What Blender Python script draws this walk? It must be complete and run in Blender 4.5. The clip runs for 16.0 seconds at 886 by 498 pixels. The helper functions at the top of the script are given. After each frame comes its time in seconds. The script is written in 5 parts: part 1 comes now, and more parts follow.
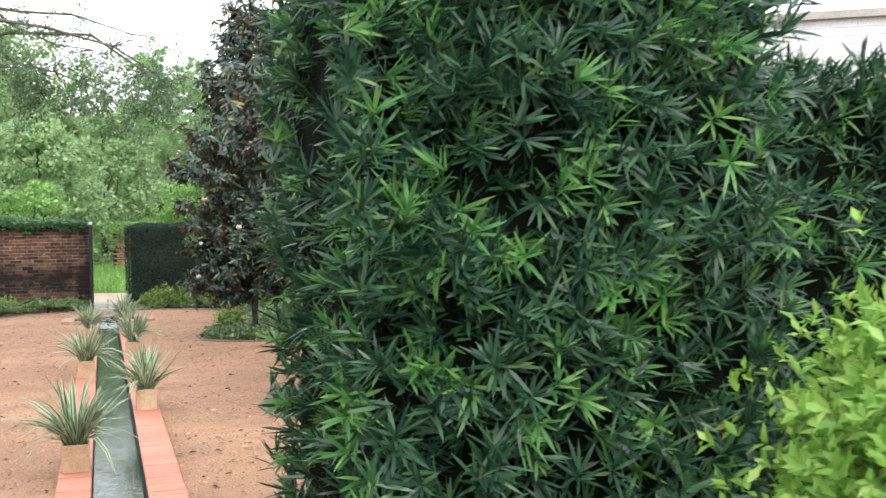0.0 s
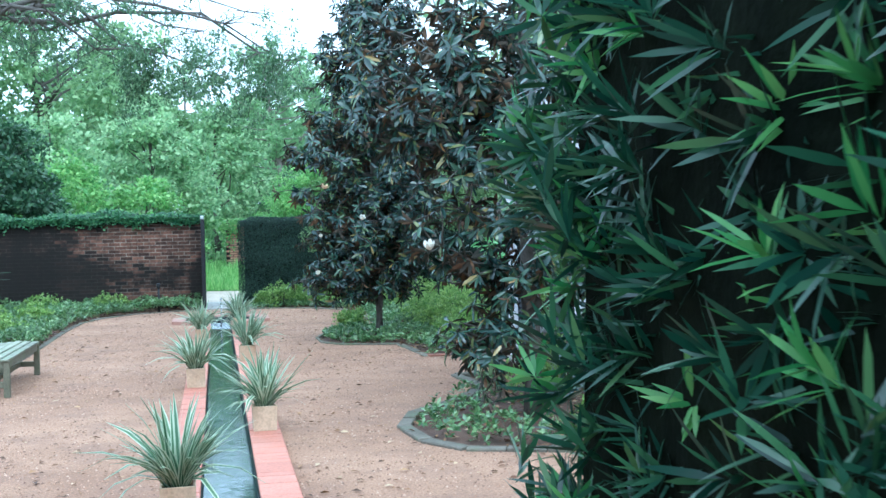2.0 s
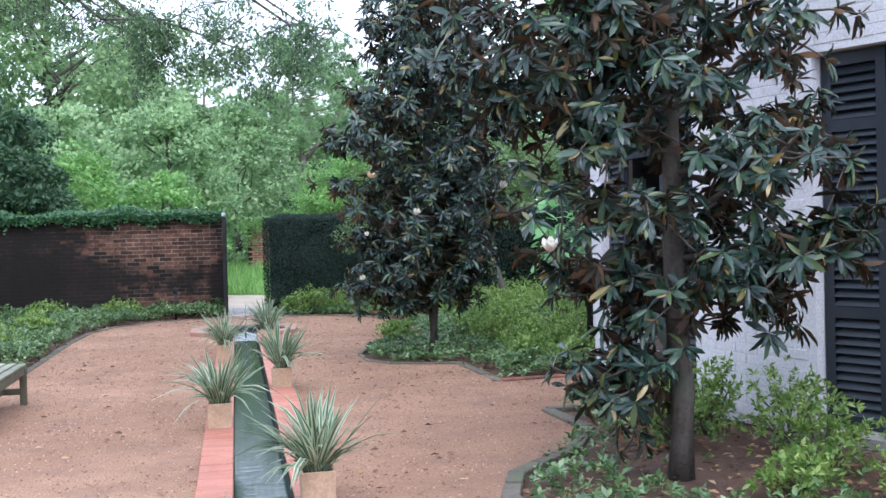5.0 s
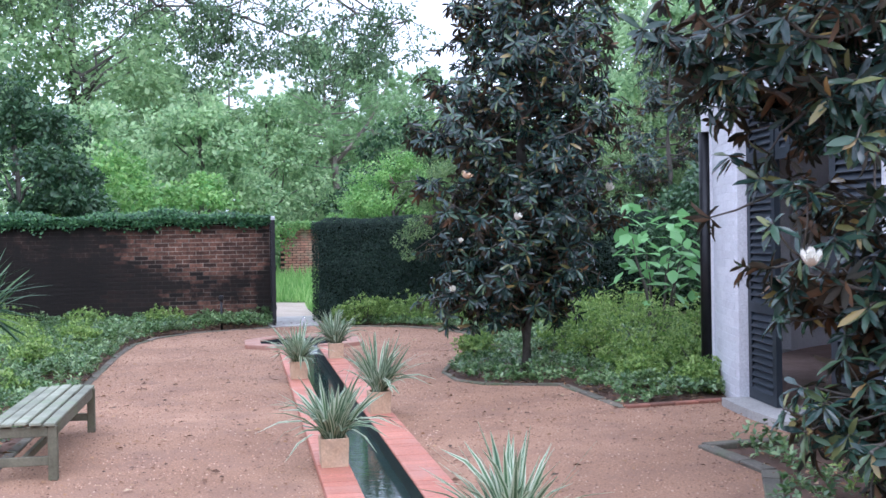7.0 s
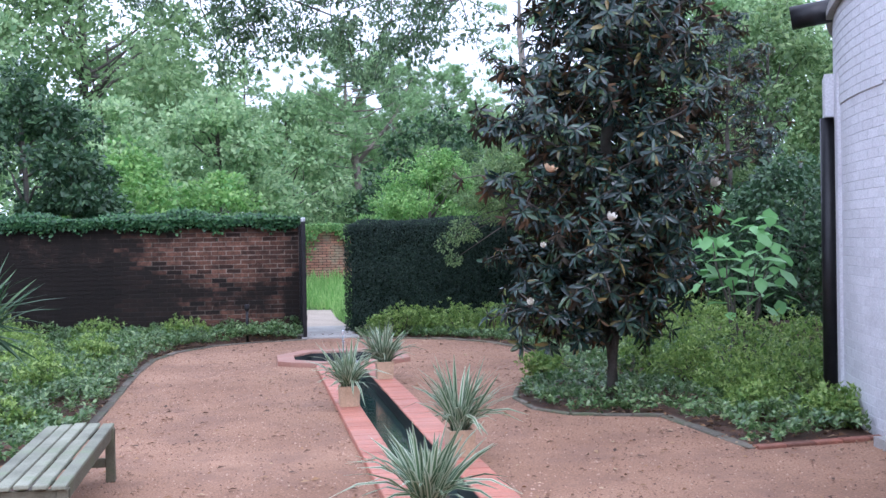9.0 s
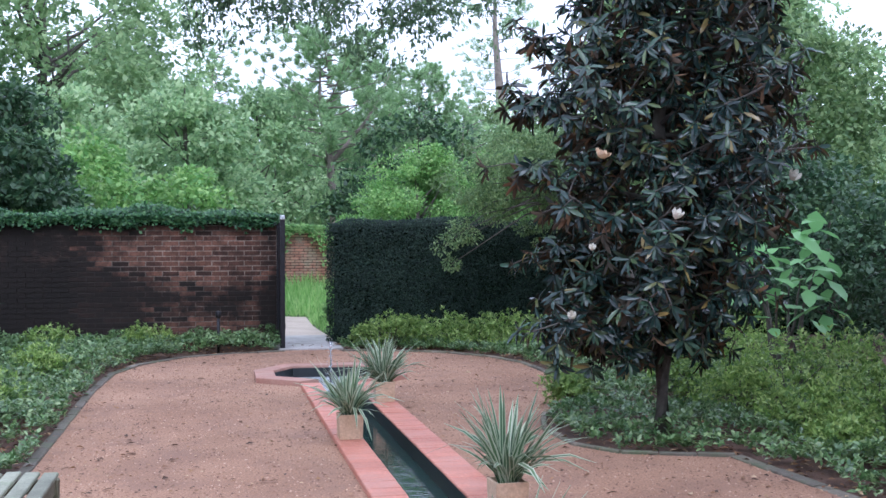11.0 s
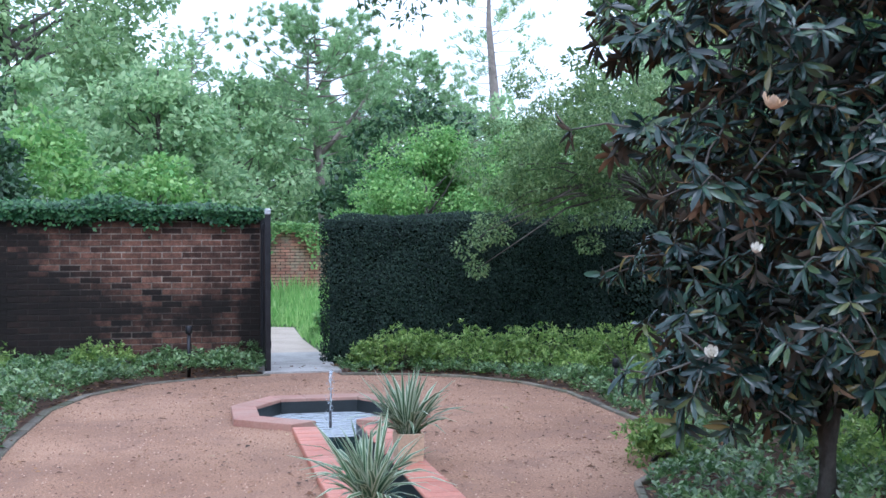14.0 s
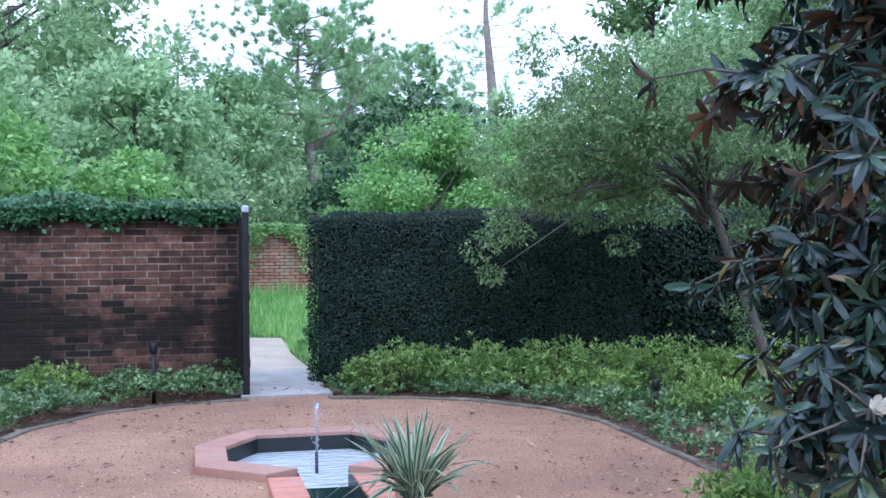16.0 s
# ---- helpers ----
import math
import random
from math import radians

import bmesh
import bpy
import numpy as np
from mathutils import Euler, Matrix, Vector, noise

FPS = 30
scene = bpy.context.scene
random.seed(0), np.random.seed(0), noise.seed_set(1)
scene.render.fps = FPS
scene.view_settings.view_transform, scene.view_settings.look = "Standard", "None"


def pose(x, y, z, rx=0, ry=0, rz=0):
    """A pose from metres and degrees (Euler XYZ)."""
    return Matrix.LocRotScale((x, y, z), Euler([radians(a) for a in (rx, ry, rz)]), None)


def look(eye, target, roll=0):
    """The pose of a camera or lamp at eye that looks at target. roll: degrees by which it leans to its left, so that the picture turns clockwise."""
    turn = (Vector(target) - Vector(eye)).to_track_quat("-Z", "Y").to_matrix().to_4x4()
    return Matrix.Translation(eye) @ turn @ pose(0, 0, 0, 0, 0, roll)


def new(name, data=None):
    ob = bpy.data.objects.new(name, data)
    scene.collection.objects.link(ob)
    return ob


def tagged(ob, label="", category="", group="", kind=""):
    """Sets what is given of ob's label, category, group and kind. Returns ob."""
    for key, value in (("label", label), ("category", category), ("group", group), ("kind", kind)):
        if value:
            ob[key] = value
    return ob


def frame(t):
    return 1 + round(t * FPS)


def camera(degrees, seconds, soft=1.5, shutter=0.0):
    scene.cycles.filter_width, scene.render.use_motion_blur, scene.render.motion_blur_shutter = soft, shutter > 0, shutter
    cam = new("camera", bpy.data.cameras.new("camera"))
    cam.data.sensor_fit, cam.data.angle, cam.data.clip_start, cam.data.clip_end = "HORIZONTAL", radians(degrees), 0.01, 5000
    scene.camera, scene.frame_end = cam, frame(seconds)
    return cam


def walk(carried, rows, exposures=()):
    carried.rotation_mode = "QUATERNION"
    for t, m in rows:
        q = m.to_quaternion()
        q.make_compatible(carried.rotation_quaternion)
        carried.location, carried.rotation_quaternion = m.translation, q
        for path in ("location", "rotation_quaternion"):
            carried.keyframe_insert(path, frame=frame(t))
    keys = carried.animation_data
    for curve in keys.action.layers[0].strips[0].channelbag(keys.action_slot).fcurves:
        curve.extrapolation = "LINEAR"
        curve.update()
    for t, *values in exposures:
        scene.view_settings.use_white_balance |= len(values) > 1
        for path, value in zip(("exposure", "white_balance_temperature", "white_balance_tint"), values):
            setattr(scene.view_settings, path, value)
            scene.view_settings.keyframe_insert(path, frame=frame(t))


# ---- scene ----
cam = camera(44.0, 16.0, shutter=0.22)
PATH = [
    (0, (0.084, 1.213, 1.661), (0.677, 3.123, 1.626), -1.1),
    (0.5, (0.108, 1.702, 1.586), (0.576, 3.646, 1.554), -1.4),
    (1, (0.139, 2.19, 1.56), (0.471, 4.162, 1.531), -1.5),
    (1.5, (0.086, 2.686, 1.578), (0.427, 4.656, 1.546), -1.3),
    (2, (0.109, 3.2, 1.548), (0.514, 5.159, 1.515), -1.4),
    (2.5, (0.131, 3.606, 1.561), (0.528, 5.566, 1.526), -1.4),
    (3, (0.079, 4.104, 1.579), (0.471, 6.064, 1.543), -1.4),
    (3.2, (0.064, 4.279, 1.579), (0.451, 6.241, 1.547), -0.6),
    (5.3, (0.008, 5.961, 1.526), (0.38, 7.926, 1.495), -1.5),
    (5.5, (-0.019, 6.118, 1.531), (0.349, 8.083, 1.505), -1.3),
    (6, (-0.158, 6.503, 1.554), (0.209, 8.469, 1.525), -1.2),
    (6.5, (-0.462, 6.833, 1.56), (-0.098, 8.799, 1.535), -1.0),
    (7, (-0.694, 7.127, 1.556), (-0.336, 9.095, 1.535), -1.0),
    (7.5, (-0.86, 7.601, 1.58), (-0.505, 9.569, 1.559), -0.9),
    (8, (-0.989, 8.028, 1.562), (-0.637, 9.997, 1.544), -1.0),
    (8.5, (-1.026, 8.482, 1.593), (-0.679, 10.451, 1.572), -1.0),
    (9, (-0.99, 8.922, 1.58), (-0.648, 10.893, 1.564), -1.0),
    (9.5, (-0.983, 9.344, 1.575), (-0.644, 11.315, 1.553), -1.1),
    (9.7, (-1.0, 9.561, 1.572), (-0.662, 11.532, 1.552), -1.1),
    (11.8, (-1.193, 11.471, 1.504), (-0.741, 13.419, 1.501), 0.0),
    (12, (-1.194, 11.698, 1.498), (-0.739, 13.646, 1.493), -0.1),
    (12.5, (-1.142, 12.198, 1.524), (-0.691, 14.147, 1.516), -0.1),
    (13, (-1.122, 12.721, 1.487), (-0.676, 14.671, 1.481), -0.0),
    (13.5, (-1.084, 13.16, 1.497), (-0.643, 15.111, 1.493), -0.1),
    (14, (-0.991, 13.622, 1.533), (-0.555, 15.574, 1.528), -0.1),
    (14.5, (-0.964, 14.157, 1.511), (-0.53, 16.109, 1.506), -0.1),
    (15, (-0.887, 14.668, 1.513), (-0.462, 16.622, 1.508), -0.2),
    (15.5, (-0.755, 15.104, 1.55), (-0.334, 17.059, 1.54), -0.4),
    (16, (-0.696, 15.464, 1.54), (-0.252, 17.414, 1.537), -0.5),
]
walk(cam, [(t, look(eye, target, roll)) for t, eye, target, roll in PATH],
     [(0, 1.1, 6700, 12), (0.5, 1.2, 6150, 8), (1.0, 1.25, 5250, 1), (1.6, 1.14, 4850, -2), (2.5, 1.2, 4720, -3), (3.2, 1.17, 5080, 2), (5.3, 0.83, 5550, 18), (7.0, 0.84, 5350, 21), (9.5, 0.66, 5350, 24), (12.0, 0.59, 5350, 20), (14.0, 0.69, 5150, 17), (16.0, 0.77, 5000, 19)])


# ---- world, sun ----
world = bpy.data.worlds.new("overcast")
world.use_nodes = True
scene.world = world
wt = world.node_tree
wt.nodes.clear()
w_out = wt.nodes.new("ShaderNodeOutputWorld")
w_bg = wt.nodes.new("ShaderNodeBackground")
w_sky = wt.nodes.new("ShaderNodeTexSky")
w_mix = wt.nodes.new("ShaderNodeMixRGB")
w_sky.sky_type = "NISHITA"
w_sky.sun_disc = False
w_sky.sun_elevation, w_sky.sun_rotation = radians(60), radians(160)
w_sky.dust_density = 6.0
w_mix.inputs[0].default_value = 0.86
w_mix.inputs[2].default_value = (9.0, 9.5, 10.0, 1)
w_bg.inputs[1].default_value = 0.142
wt.links.new(w_sky.outputs[0], w_mix.inputs[1])
wt.links.new(w_mix.outputs[0], w_bg.inputs[0])
wt.links.new(w_bg.outputs[0], w_out.inputs[0])
sun = new("sun", bpy.data.lights.new("sun", "SUN"))
sun.data.energy, sun.data.angle, sun.data.color = 0.7, radians(30), (1.0, 0.97, 0.92)
sun.matrix_world = look((-4, -10, 24), (0, 14, 0))

# ---- materials ----


def base_material(name):
    m = bpy.data.materials.new(name)
    m.use_nodes = True
    t = m.node_tree
    return m, t, t.nodes["Principled BSDF"]


def ramp(t, src, stops):
    r = t.nodes.new("ShaderNodeValToRGB")
    el = r.color_ramp.elements
    while len(el) < len(stops):
        el.new(0.5)
    for e, (p, c) in zip(el, stops):
        e.position, e.color = p, (*c, 1)
    t.links.new(src, r.inputs[0])
    return r.outputs[0]


def noise_out(t, scale, detail=4.0, rough=0.6):
    co = t.nodes.new("ShaderNodeNewGeometry")
    n = t.nodes.new("ShaderNodeTexNoise")
    n.inputs["Scale"].default_value, n.inputs["Detail"].default_value, n.inputs["Roughness"].default_value = scale, detail, rough
    t.links.new(co.outputs["Position"], n.inputs["Vector"])
    return n.outputs[0]


def mixed(t, a, b, fac, mode="MIX"):
    m = t.nodes.new("ShaderNodeMixRGB")
    m.blend_type = mode
    for i, v in zip((0, 1, 2), (fac, a, b)):
        if isinstance(v, (int, float)):
            m.inputs[i].default_value = v
        elif isinstance(v, tuple):
            m.inputs[i].default_value = (*v, 1)
        else:
            t.links.new(v, m.inputs[i])
    return m.outputs[0]


def bumped(t, b, src, strength, dist=0.01):
    n = t.nodes.new("ShaderNodeBump")
    n.inputs["Strength"].default_value, n.inputs["Distance"].default_value = strength, dist
    t.links.new(src, n.inputs["Height"])
    t.links.new(n.outputs[0], b.inputs["Normal"])


def surface(name, dark, light, big=1.5, fine=40, rough=0.8, bump=0.3, stain=None, stain_at=(0.5, 0.65), stain_scale=0.7, per=None, metal=0.0, grit=(0.6, 1.25)):
    """Two-scale surface: broad tone, fine grain, optional stains, optional variation per piece."""
    m, t, b = base_material(name)
    col = ramp(t, noise_out(t, big), [(0.3, dark), (0.7, light)])
    grain = noise_out(t, fine, 3)
    col = mixed(t, col, ramp(t, grain, [(0.25, (grit[0],) * 3), (0.75, (grit[1],) * 3)]), 0.6, "MULTIPLY")
    if per:
        info = t.nodes.new("ShaderNodeObjectInfo")
        col = mixed(t, col, ramp(t, info.outputs["Random"], per), 1.0, "MULTIPLY")
    if stain:
        s = ramp(t, noise_out(t, stain_scale, 6, 0.7), [(stain_at[0], (0, 0, 0)), (stain_at[1], (1, 1, 1))])
        col = mixed(t, col, stain, s)
    t.links.new(col, b.inputs["Base Color"])
    b.inputs["Roughness"].default_value, b.inputs["Metallic"].default_value = rough, metal
    if bump:
        bumped(t, b, grain, bump)
    return m


def leaf_material(name, stops, rough=0.45, through_light=0.25, spec=0.5):
    """Leaf tone varies from leaf to leaf; some light passes through the blade."""
    m, t, b = base_material(name)
    geo = t.nodes.new("ShaderNodeNewGeometry")
    col = ramp(t, geo.outputs["Random Per Island"], stops)
    col = mixed(t, col, ramp(t, noise_out(t, 0.9, 2), [(0.3, (0.72, 0.76, 0.72)), (0.7, (1.18, 1.15, 1.1))]), 0.8, "MULTIPLY")
    t.links.new(col, b.inputs["Base Color"])
    b.inputs["Roughness"].default_value = rough
    b.inputs["Specular IOR Level"].default_value = spec
    tr = t.nodes.new("ShaderNodeBsdfTranslucent")
    t.links.new(col, tr.inputs[0])
    mx = t.nodes.new("ShaderNodeMixShader")
    mx.inputs[0].default_value = through_light
    out = t.nodes["Material Output"]
    t.links.new(b.outputs[0], mx.inputs[1])
    t.links.new(tr.outputs[0], mx.inputs[2])
    t.links.new(mx.outputs[0], out.inputs[0])
    return m


M = {}
M["gravel"] = surface("crushed_pink_gravel", (0.235, 0.127, 0.074), (0.385, 0.226, 0.139), 0.55, 60, 0.95, 0.9, (0.22, 0.126, 0.084), (0.46, 0.72), 1.6, grit=(0.2, 1.85))
M["soil"] = surface("mulch_soil", (0.07, 0.042, 0.03), (0.16, 0.09, 0.06), 2.5, 60, 0.95, 0.8)
M["meadow"] = surface("meadow_soil", (0.05, 0.09, 0.025), (0.10, 0.17, 0.05), 0.6, 20, 0.95, 0.5)
M["stone"] = surface("worn_limestone", (0.30, 0.29, 0.27), (0.46, 0.44, 0.41), 1.8, 45, 0.8, 0.3, (0.2, 0.21, 0.18), (0.52, 0.75), 1.2)
M["edge_stone"] = surface("mossy_edging_stone", (0.12, 0.11, 0.085), (0.22, 0.195, 0.15), 2.5, 40, 0.9, 0.4, (0.08, 0.10, 0.05), (0.45, 0.65), 2.0, [(0, (0.75, 0.75, 0.75)), (1, (1.2, 1.15, 1.1))])
M["kerb_stone"] = surface("worn_kerb_stone", (0.095, 0.085, 0.065), (0.18, 0.16, 0.125), 2.5, 40, 0.9, 0.4, (0.11, 0.13, 0.07), (0.5, 0.7), 2.0, [(0, (0.8, 0.8, 0.8)), (1, (1.15, 1.12, 1.1))])
M["edge_brick"] = surface("edging_brick", (0.20, 0.10, 0.07), (0.34, 0.15, 0.10), 3, 50, 0.9, 0.4, None, per=[(0, (0.7, 0.7, 0.7)), (1, (1.25, 1.1, 1.05))])


def damp_shade_wall(name, dark, light, fine, rough, bump, per=None):
    """Old brickwork: warm tone, fine grain, black dampness in a ragged band above the bed, darker ends, and the ivy's
    shade painted along the top.
    """
    m, t, b = base_material(name)
    geo, sep = t.nodes.new("ShaderNodeNewGeometry"), t.nodes.new("ShaderNodeSeparateXYZ")
    t.links.new(geo.outputs["Position"], sep.inputs[0])

    def maths(op, p, q):
        n = t.nodes.new("ShaderNodeMath")
        n.operation = op
        for i, v in enumerate((p, q)):
            if isinstance(v, (int, float)):
                n.inputs[i].default_value = v
            else:
                t.links.new(v, n.inputs[i])
        return n.outputs[0]

    col = ramp(t, noise_out(t, 3.0), [(0.3, dark), (0.7, light)])
    col = mixed(t, col, ramp(t, noise_out(t, 13.0, 5, 0.7), [(0.3, (0.45, 0.47, 0.5)), (0.7, (1.4, 1.35, 1.3))]), 0.8, "MULTIPLY")
    grain = noise_out(t, fine, 3)
    col = mixed(t, col, ramp(t, grain, [(0.25, (0.55,) * 3), (0.75, (1.3,) * 3)]), 0.7, "MULTIPLY")
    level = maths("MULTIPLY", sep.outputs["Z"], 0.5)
    # the last stop paints the ivy's shade along the wall's top
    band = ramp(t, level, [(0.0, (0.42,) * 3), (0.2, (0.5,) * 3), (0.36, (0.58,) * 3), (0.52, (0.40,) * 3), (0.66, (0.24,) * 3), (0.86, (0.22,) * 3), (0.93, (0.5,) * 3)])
    # darker towards the left end and beside the gate
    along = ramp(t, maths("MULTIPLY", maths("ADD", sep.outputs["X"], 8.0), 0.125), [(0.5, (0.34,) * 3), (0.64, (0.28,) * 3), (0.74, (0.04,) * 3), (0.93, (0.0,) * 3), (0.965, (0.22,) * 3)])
    damp_and_shade = maths("ADD", maths("ADD", band, along), maths("MULTIPLY", noise_out(t, 2.1, 6, 0.72), 0.85))
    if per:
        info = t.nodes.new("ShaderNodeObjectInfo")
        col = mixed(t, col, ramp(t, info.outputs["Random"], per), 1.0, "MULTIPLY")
        damp_and_shade = maths("ADD", damp_and_shade, maths("MULTIPLY", maths("SUBTRACT", info.outputs["Random"], 0.5), -0.2))
    col = mixed(t, col, (0.016, 0.015, 0.0135), ramp(t, damp_and_shade, [(0.75, (0, 0, 0)), (1.04, (0.92, 0.92, 0.92))]))
    t.links.new(col, b.inputs["Base Color"])
    b.inputs["Roughness"].default_value = rough
    b.inputs["Specular IOR Level"].default_value = 0.2
    bumped(t, b, grain, bump)
    return m


M["wall_brick"] = damp_shade_wall("old_red_brick", (0.095, 0.055, 0.041), (0.185, 0.094, 0.066), 60, 0.92, 0.5, [(0, (0.5, 0.5, 0.52)), (0.3, (0.8, 0.8, 0.8)), (0.8, (1.1, 1.05, 1.0)), (1, (1.5, 1.45, 1.4))])
M["wall_rest"] = damp_shade_wall("old_red_brick_far", (0.055, 0.036, 0.028), (0.105, 0.06, 0.044), 60, 0.92, 0.5)
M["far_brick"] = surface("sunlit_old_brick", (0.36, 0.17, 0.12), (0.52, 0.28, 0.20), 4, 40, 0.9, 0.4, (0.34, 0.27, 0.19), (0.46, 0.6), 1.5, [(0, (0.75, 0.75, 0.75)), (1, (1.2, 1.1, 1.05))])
M["pale_path"] = surface("pale_gravel_path", (0.40, 0.33, 0.26), (0.53, 0.45, 0.36), 1.5, 50, 0.9, 0.4)
M["mortar"] = damp_shade_wall("lime_mortar", (0.16, 0.13, 0.105), (0.36, 0.30, 0.24), 60, 0.95, 0.4)
M["coping"] = surface("terracotta_coping", (0.42, 0.155, 0.10), (0.56, 0.235, 0.16), 1.4, 50, 0.6, 0.25, (0.46, 0.24, 0.18), (0.5, 0.75), 1.8, [(0, (0.9, 0.89, 0.88)), (1, (1.08, 1.06, 1.05))])
M["basin_coping"] = surface("gravel_dusted_coping", (0.33, 0.165, 0.12), (0.44, 0.235, 0.175), 1.4, 50, 0.75, 0.3, (0.36, 0.23, 0.17), (0.42, 0.7), 2.4, [(0, (0.88, 0.87, 0.86)), (1, (1.08, 1.06, 1.05))])
M["liner"] = surface("black_channel_lining", (0.008, 0.012, 0.013), (0.02, 0.027, 0.028), 3, 40, 0.4, 0.2)
M["pot"] = surface("buff_terracotta", (0.50, 0.34, 0.21), (0.63, 0.46, 0.31), 5, 60, 0.85, 0.15, (0.40, 0.29, 0.20), (0.55, 0.75), 4)
M["compost"] = surface("potting_soil", (0.02, 0.015, 0.01), (0.05, 0.035, 0.025), 10, 80, 0.95, 0.6)
M["bench"] = surface("weathered_teak", (0.17, 0.175, 0.125), (0.31, 0.32, 0.235), 3, 70, 0.8, 0.4, (0.20, 0.25, 0.14), (0.5, 0.7), 4, [(0, (0.8, 0.8, 0.8)), (1, (1.2, 1.2, 1.2))])
M["bench_leg"] = surface("olive_bench_timber", (0.10, 0.095, 0.06), (0.19, 0.175, 0.12), 3, 60, 0.85, 0.4, (0.12, 0.14, 0.07), (0.5, 0.7), 4)
M["white"] = surface("white_painted_masonry", (0.64, 0.64, 0.665), (0.76, 0.76, 0.785), 0.9, 60, 0.75, 0.25, (0.44, 0.43, 0.45), (0.58, 0.85), 0.8)
M["white_brick"] = surface("white_painted_brick", (0.65, 0.65, 0.675), (0.77, 0.77, 0.795), 0.9, 60, 0.7, 0.3, (0.44, 0.43, 0.45), (0.58, 0.85), 0.8, [(0, (0.93, 0.93, 0.93)), (1, (1.04, 1.04, 1.04))])
M["black"] = surface("black_shutter_paint", (0.012, 0.018, 0.026), (0.022, 0.032, 0.044), 3, 50, 0.5, 0.1)
M["iron"] = surface("black_iron", (0.01, 0.01, 0.012), (0.025, 0.025, 0.028), 6, 60, 0.45, 0.1, metal=0.3)
M["zinc"] = surface("galvanised_cap", (0.5, 0.52, 0.55), (0.66, 0.68, 0.7), 6, 60, 0.4, 0.1, metal=0.6)
M["bark"] = surface("grey_bark", (0.07, 0.06, 0.05), (0.16, 0.14, 0.12), 6, 45, 0.95, 0.8, (0.10, 0.11, 0.085), (0.5, 0.7), 3)
M["pine_bark"] = surface("pine_bark", (0.20, 0.165, 0.145), (0.34, 0.285, 0.25), 3, 20, 0.95, 0.8)
# near black: the deep shade among twigs is painted into this colour
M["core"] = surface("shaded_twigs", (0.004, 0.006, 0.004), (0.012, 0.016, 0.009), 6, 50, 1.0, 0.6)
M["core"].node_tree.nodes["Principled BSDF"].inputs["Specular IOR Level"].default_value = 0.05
M["floor_brick"] = surface("pavilion_paving", (0.24, 0.15, 0.12), (0.36, 0.25, 0.21), 4, 40, 0.8, 0.3)
M["petal"] = surface("magnolia_petal", (0.72, 0.68, 0.58), (0.82, 0.80, 0.72), 8, 50, 0.6, 0)
M["old_petal"] = surface("faded_petal", (0.55, 0.36, 0.20), (0.72, 0.55, 0.38), 12, 50, 0.7, 0)
M["litter"] = leaf_material("dry_leaf", [(0, (0.05, 0.028, 0.018)), (0.5, (0.17, 0.08, 0.04)), (0.8, (0.34, 0.19, 0.09)), (1, (0.52, 0.38, 0.24))], 0.8, 0.1)
M["pebble"] = leaf_material("pebble", [(0, (0.14, 0.075, 0.055)), (0.35, (0.27, 0.147, 0.09)), (0.75, (0.38, 0.225, 0.15)), (1, (0.50, 0.34, 0.25))], 0.9, 0.02)
G = lambda a, b, c: [(0, a), (0.55, b), (1, c)]
M["podo"] = leaf_material("podocarpus_leaf", [(0, (0.012, 0.05, 0.034)), (0.6, (0.036, 0.108, 0.06)), (0.95, (0.075, 0.18, 0.075)), (1, (0.14, 0.24, 0.09))], 0.34, 0.24)
M["podo_fresh"] = leaf_material("podocarpus_fresh_leaf", G((0.06, 0.22, 0.07), (0.12, 0.33, 0.095), (0.24, 0.47, 0.14)), 0.38, 0.36)
M["lime"] = leaf_material("bright_shrub_leaf", G((0.16, 0.36, 0.06), (0.30, 0.54, 0.11), (0.45, 0.65, 0.18)), 0.5, 0.38)
M["magnolia"] = leaf_material("magnolia_leaf_top", [(0, (0.012, 0.027, 0.027)), (0.5, (0.025, 0.054, 0.045)), (0.8, (0.055, 0.11, 0.07)), (0.95, (0.11, 0.15, 0.06)), (1, (0.28, 0.20, 0.07))], 0.22, 0.08, 0.5)
# fresh leaf tones, lightened to paint in sky brightness on the nearer tree
M["magnolia_lit_young"] = leaf_material("lit_young_magnolia_leaf_top", [(0, (0.014, 0.034, 0.032)), (0.5, (0.032, 0.068, 0.052)), (0.82, (0.06, 0.115, 0.07)), (0.95, (0.14, 0.18, 0.07)), (1, (0.36, 0.24, 0.08))], 0.22, 0.10, 0.5)
M["magnolia_under"] = leaf_material("magnolia_leaf_underside", G((0.03, 0.034, 0.024), (0.075, 0.05, 0.03), (0.20, 0.105, 0.05)), 0.7, 0.08)
M["cover"] = leaf_material("ground_cover_leaf", G((0.055, 0.13, 0.043), (0.125, 0.235, 0.078), (0.34, 0.46, 0.215)), 0.32, 0.3, 0.75)
M["azalea"] = leaf_material("azalea_leaf", G((0.11, 0.215, 0.05), (0.26, 0.40, 0.095), (0.46, 0.58, 0.19)), 0.45, 0.4)
M["ivy"] = leaf_material("ivy_leaf", G((0.02, 0.08, 0.035), (0.05, 0.15, 0.055), (0.12, 0.26, 0.09)), 0.45, 0.25)
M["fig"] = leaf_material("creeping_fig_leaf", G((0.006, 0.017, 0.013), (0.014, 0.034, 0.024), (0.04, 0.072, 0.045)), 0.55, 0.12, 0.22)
M["bright"] = leaf_material("sunlit_broadleaf", G((0.13, 0.31, 0.09), (0.26, 0.47, 0.14), (0.42, 0.61, 0.22)), 0.5, 0.42)
# distant haze is painted into the pale woodland, oak and pine colours
M["mid"] = leaf_material("hazed_woodland_leaf", G((0.19, 0.325, 0.165), (0.36, 0.525, 0.265), (0.54, 0.675, 0.395)), 0.55, 0.48, 0.3)
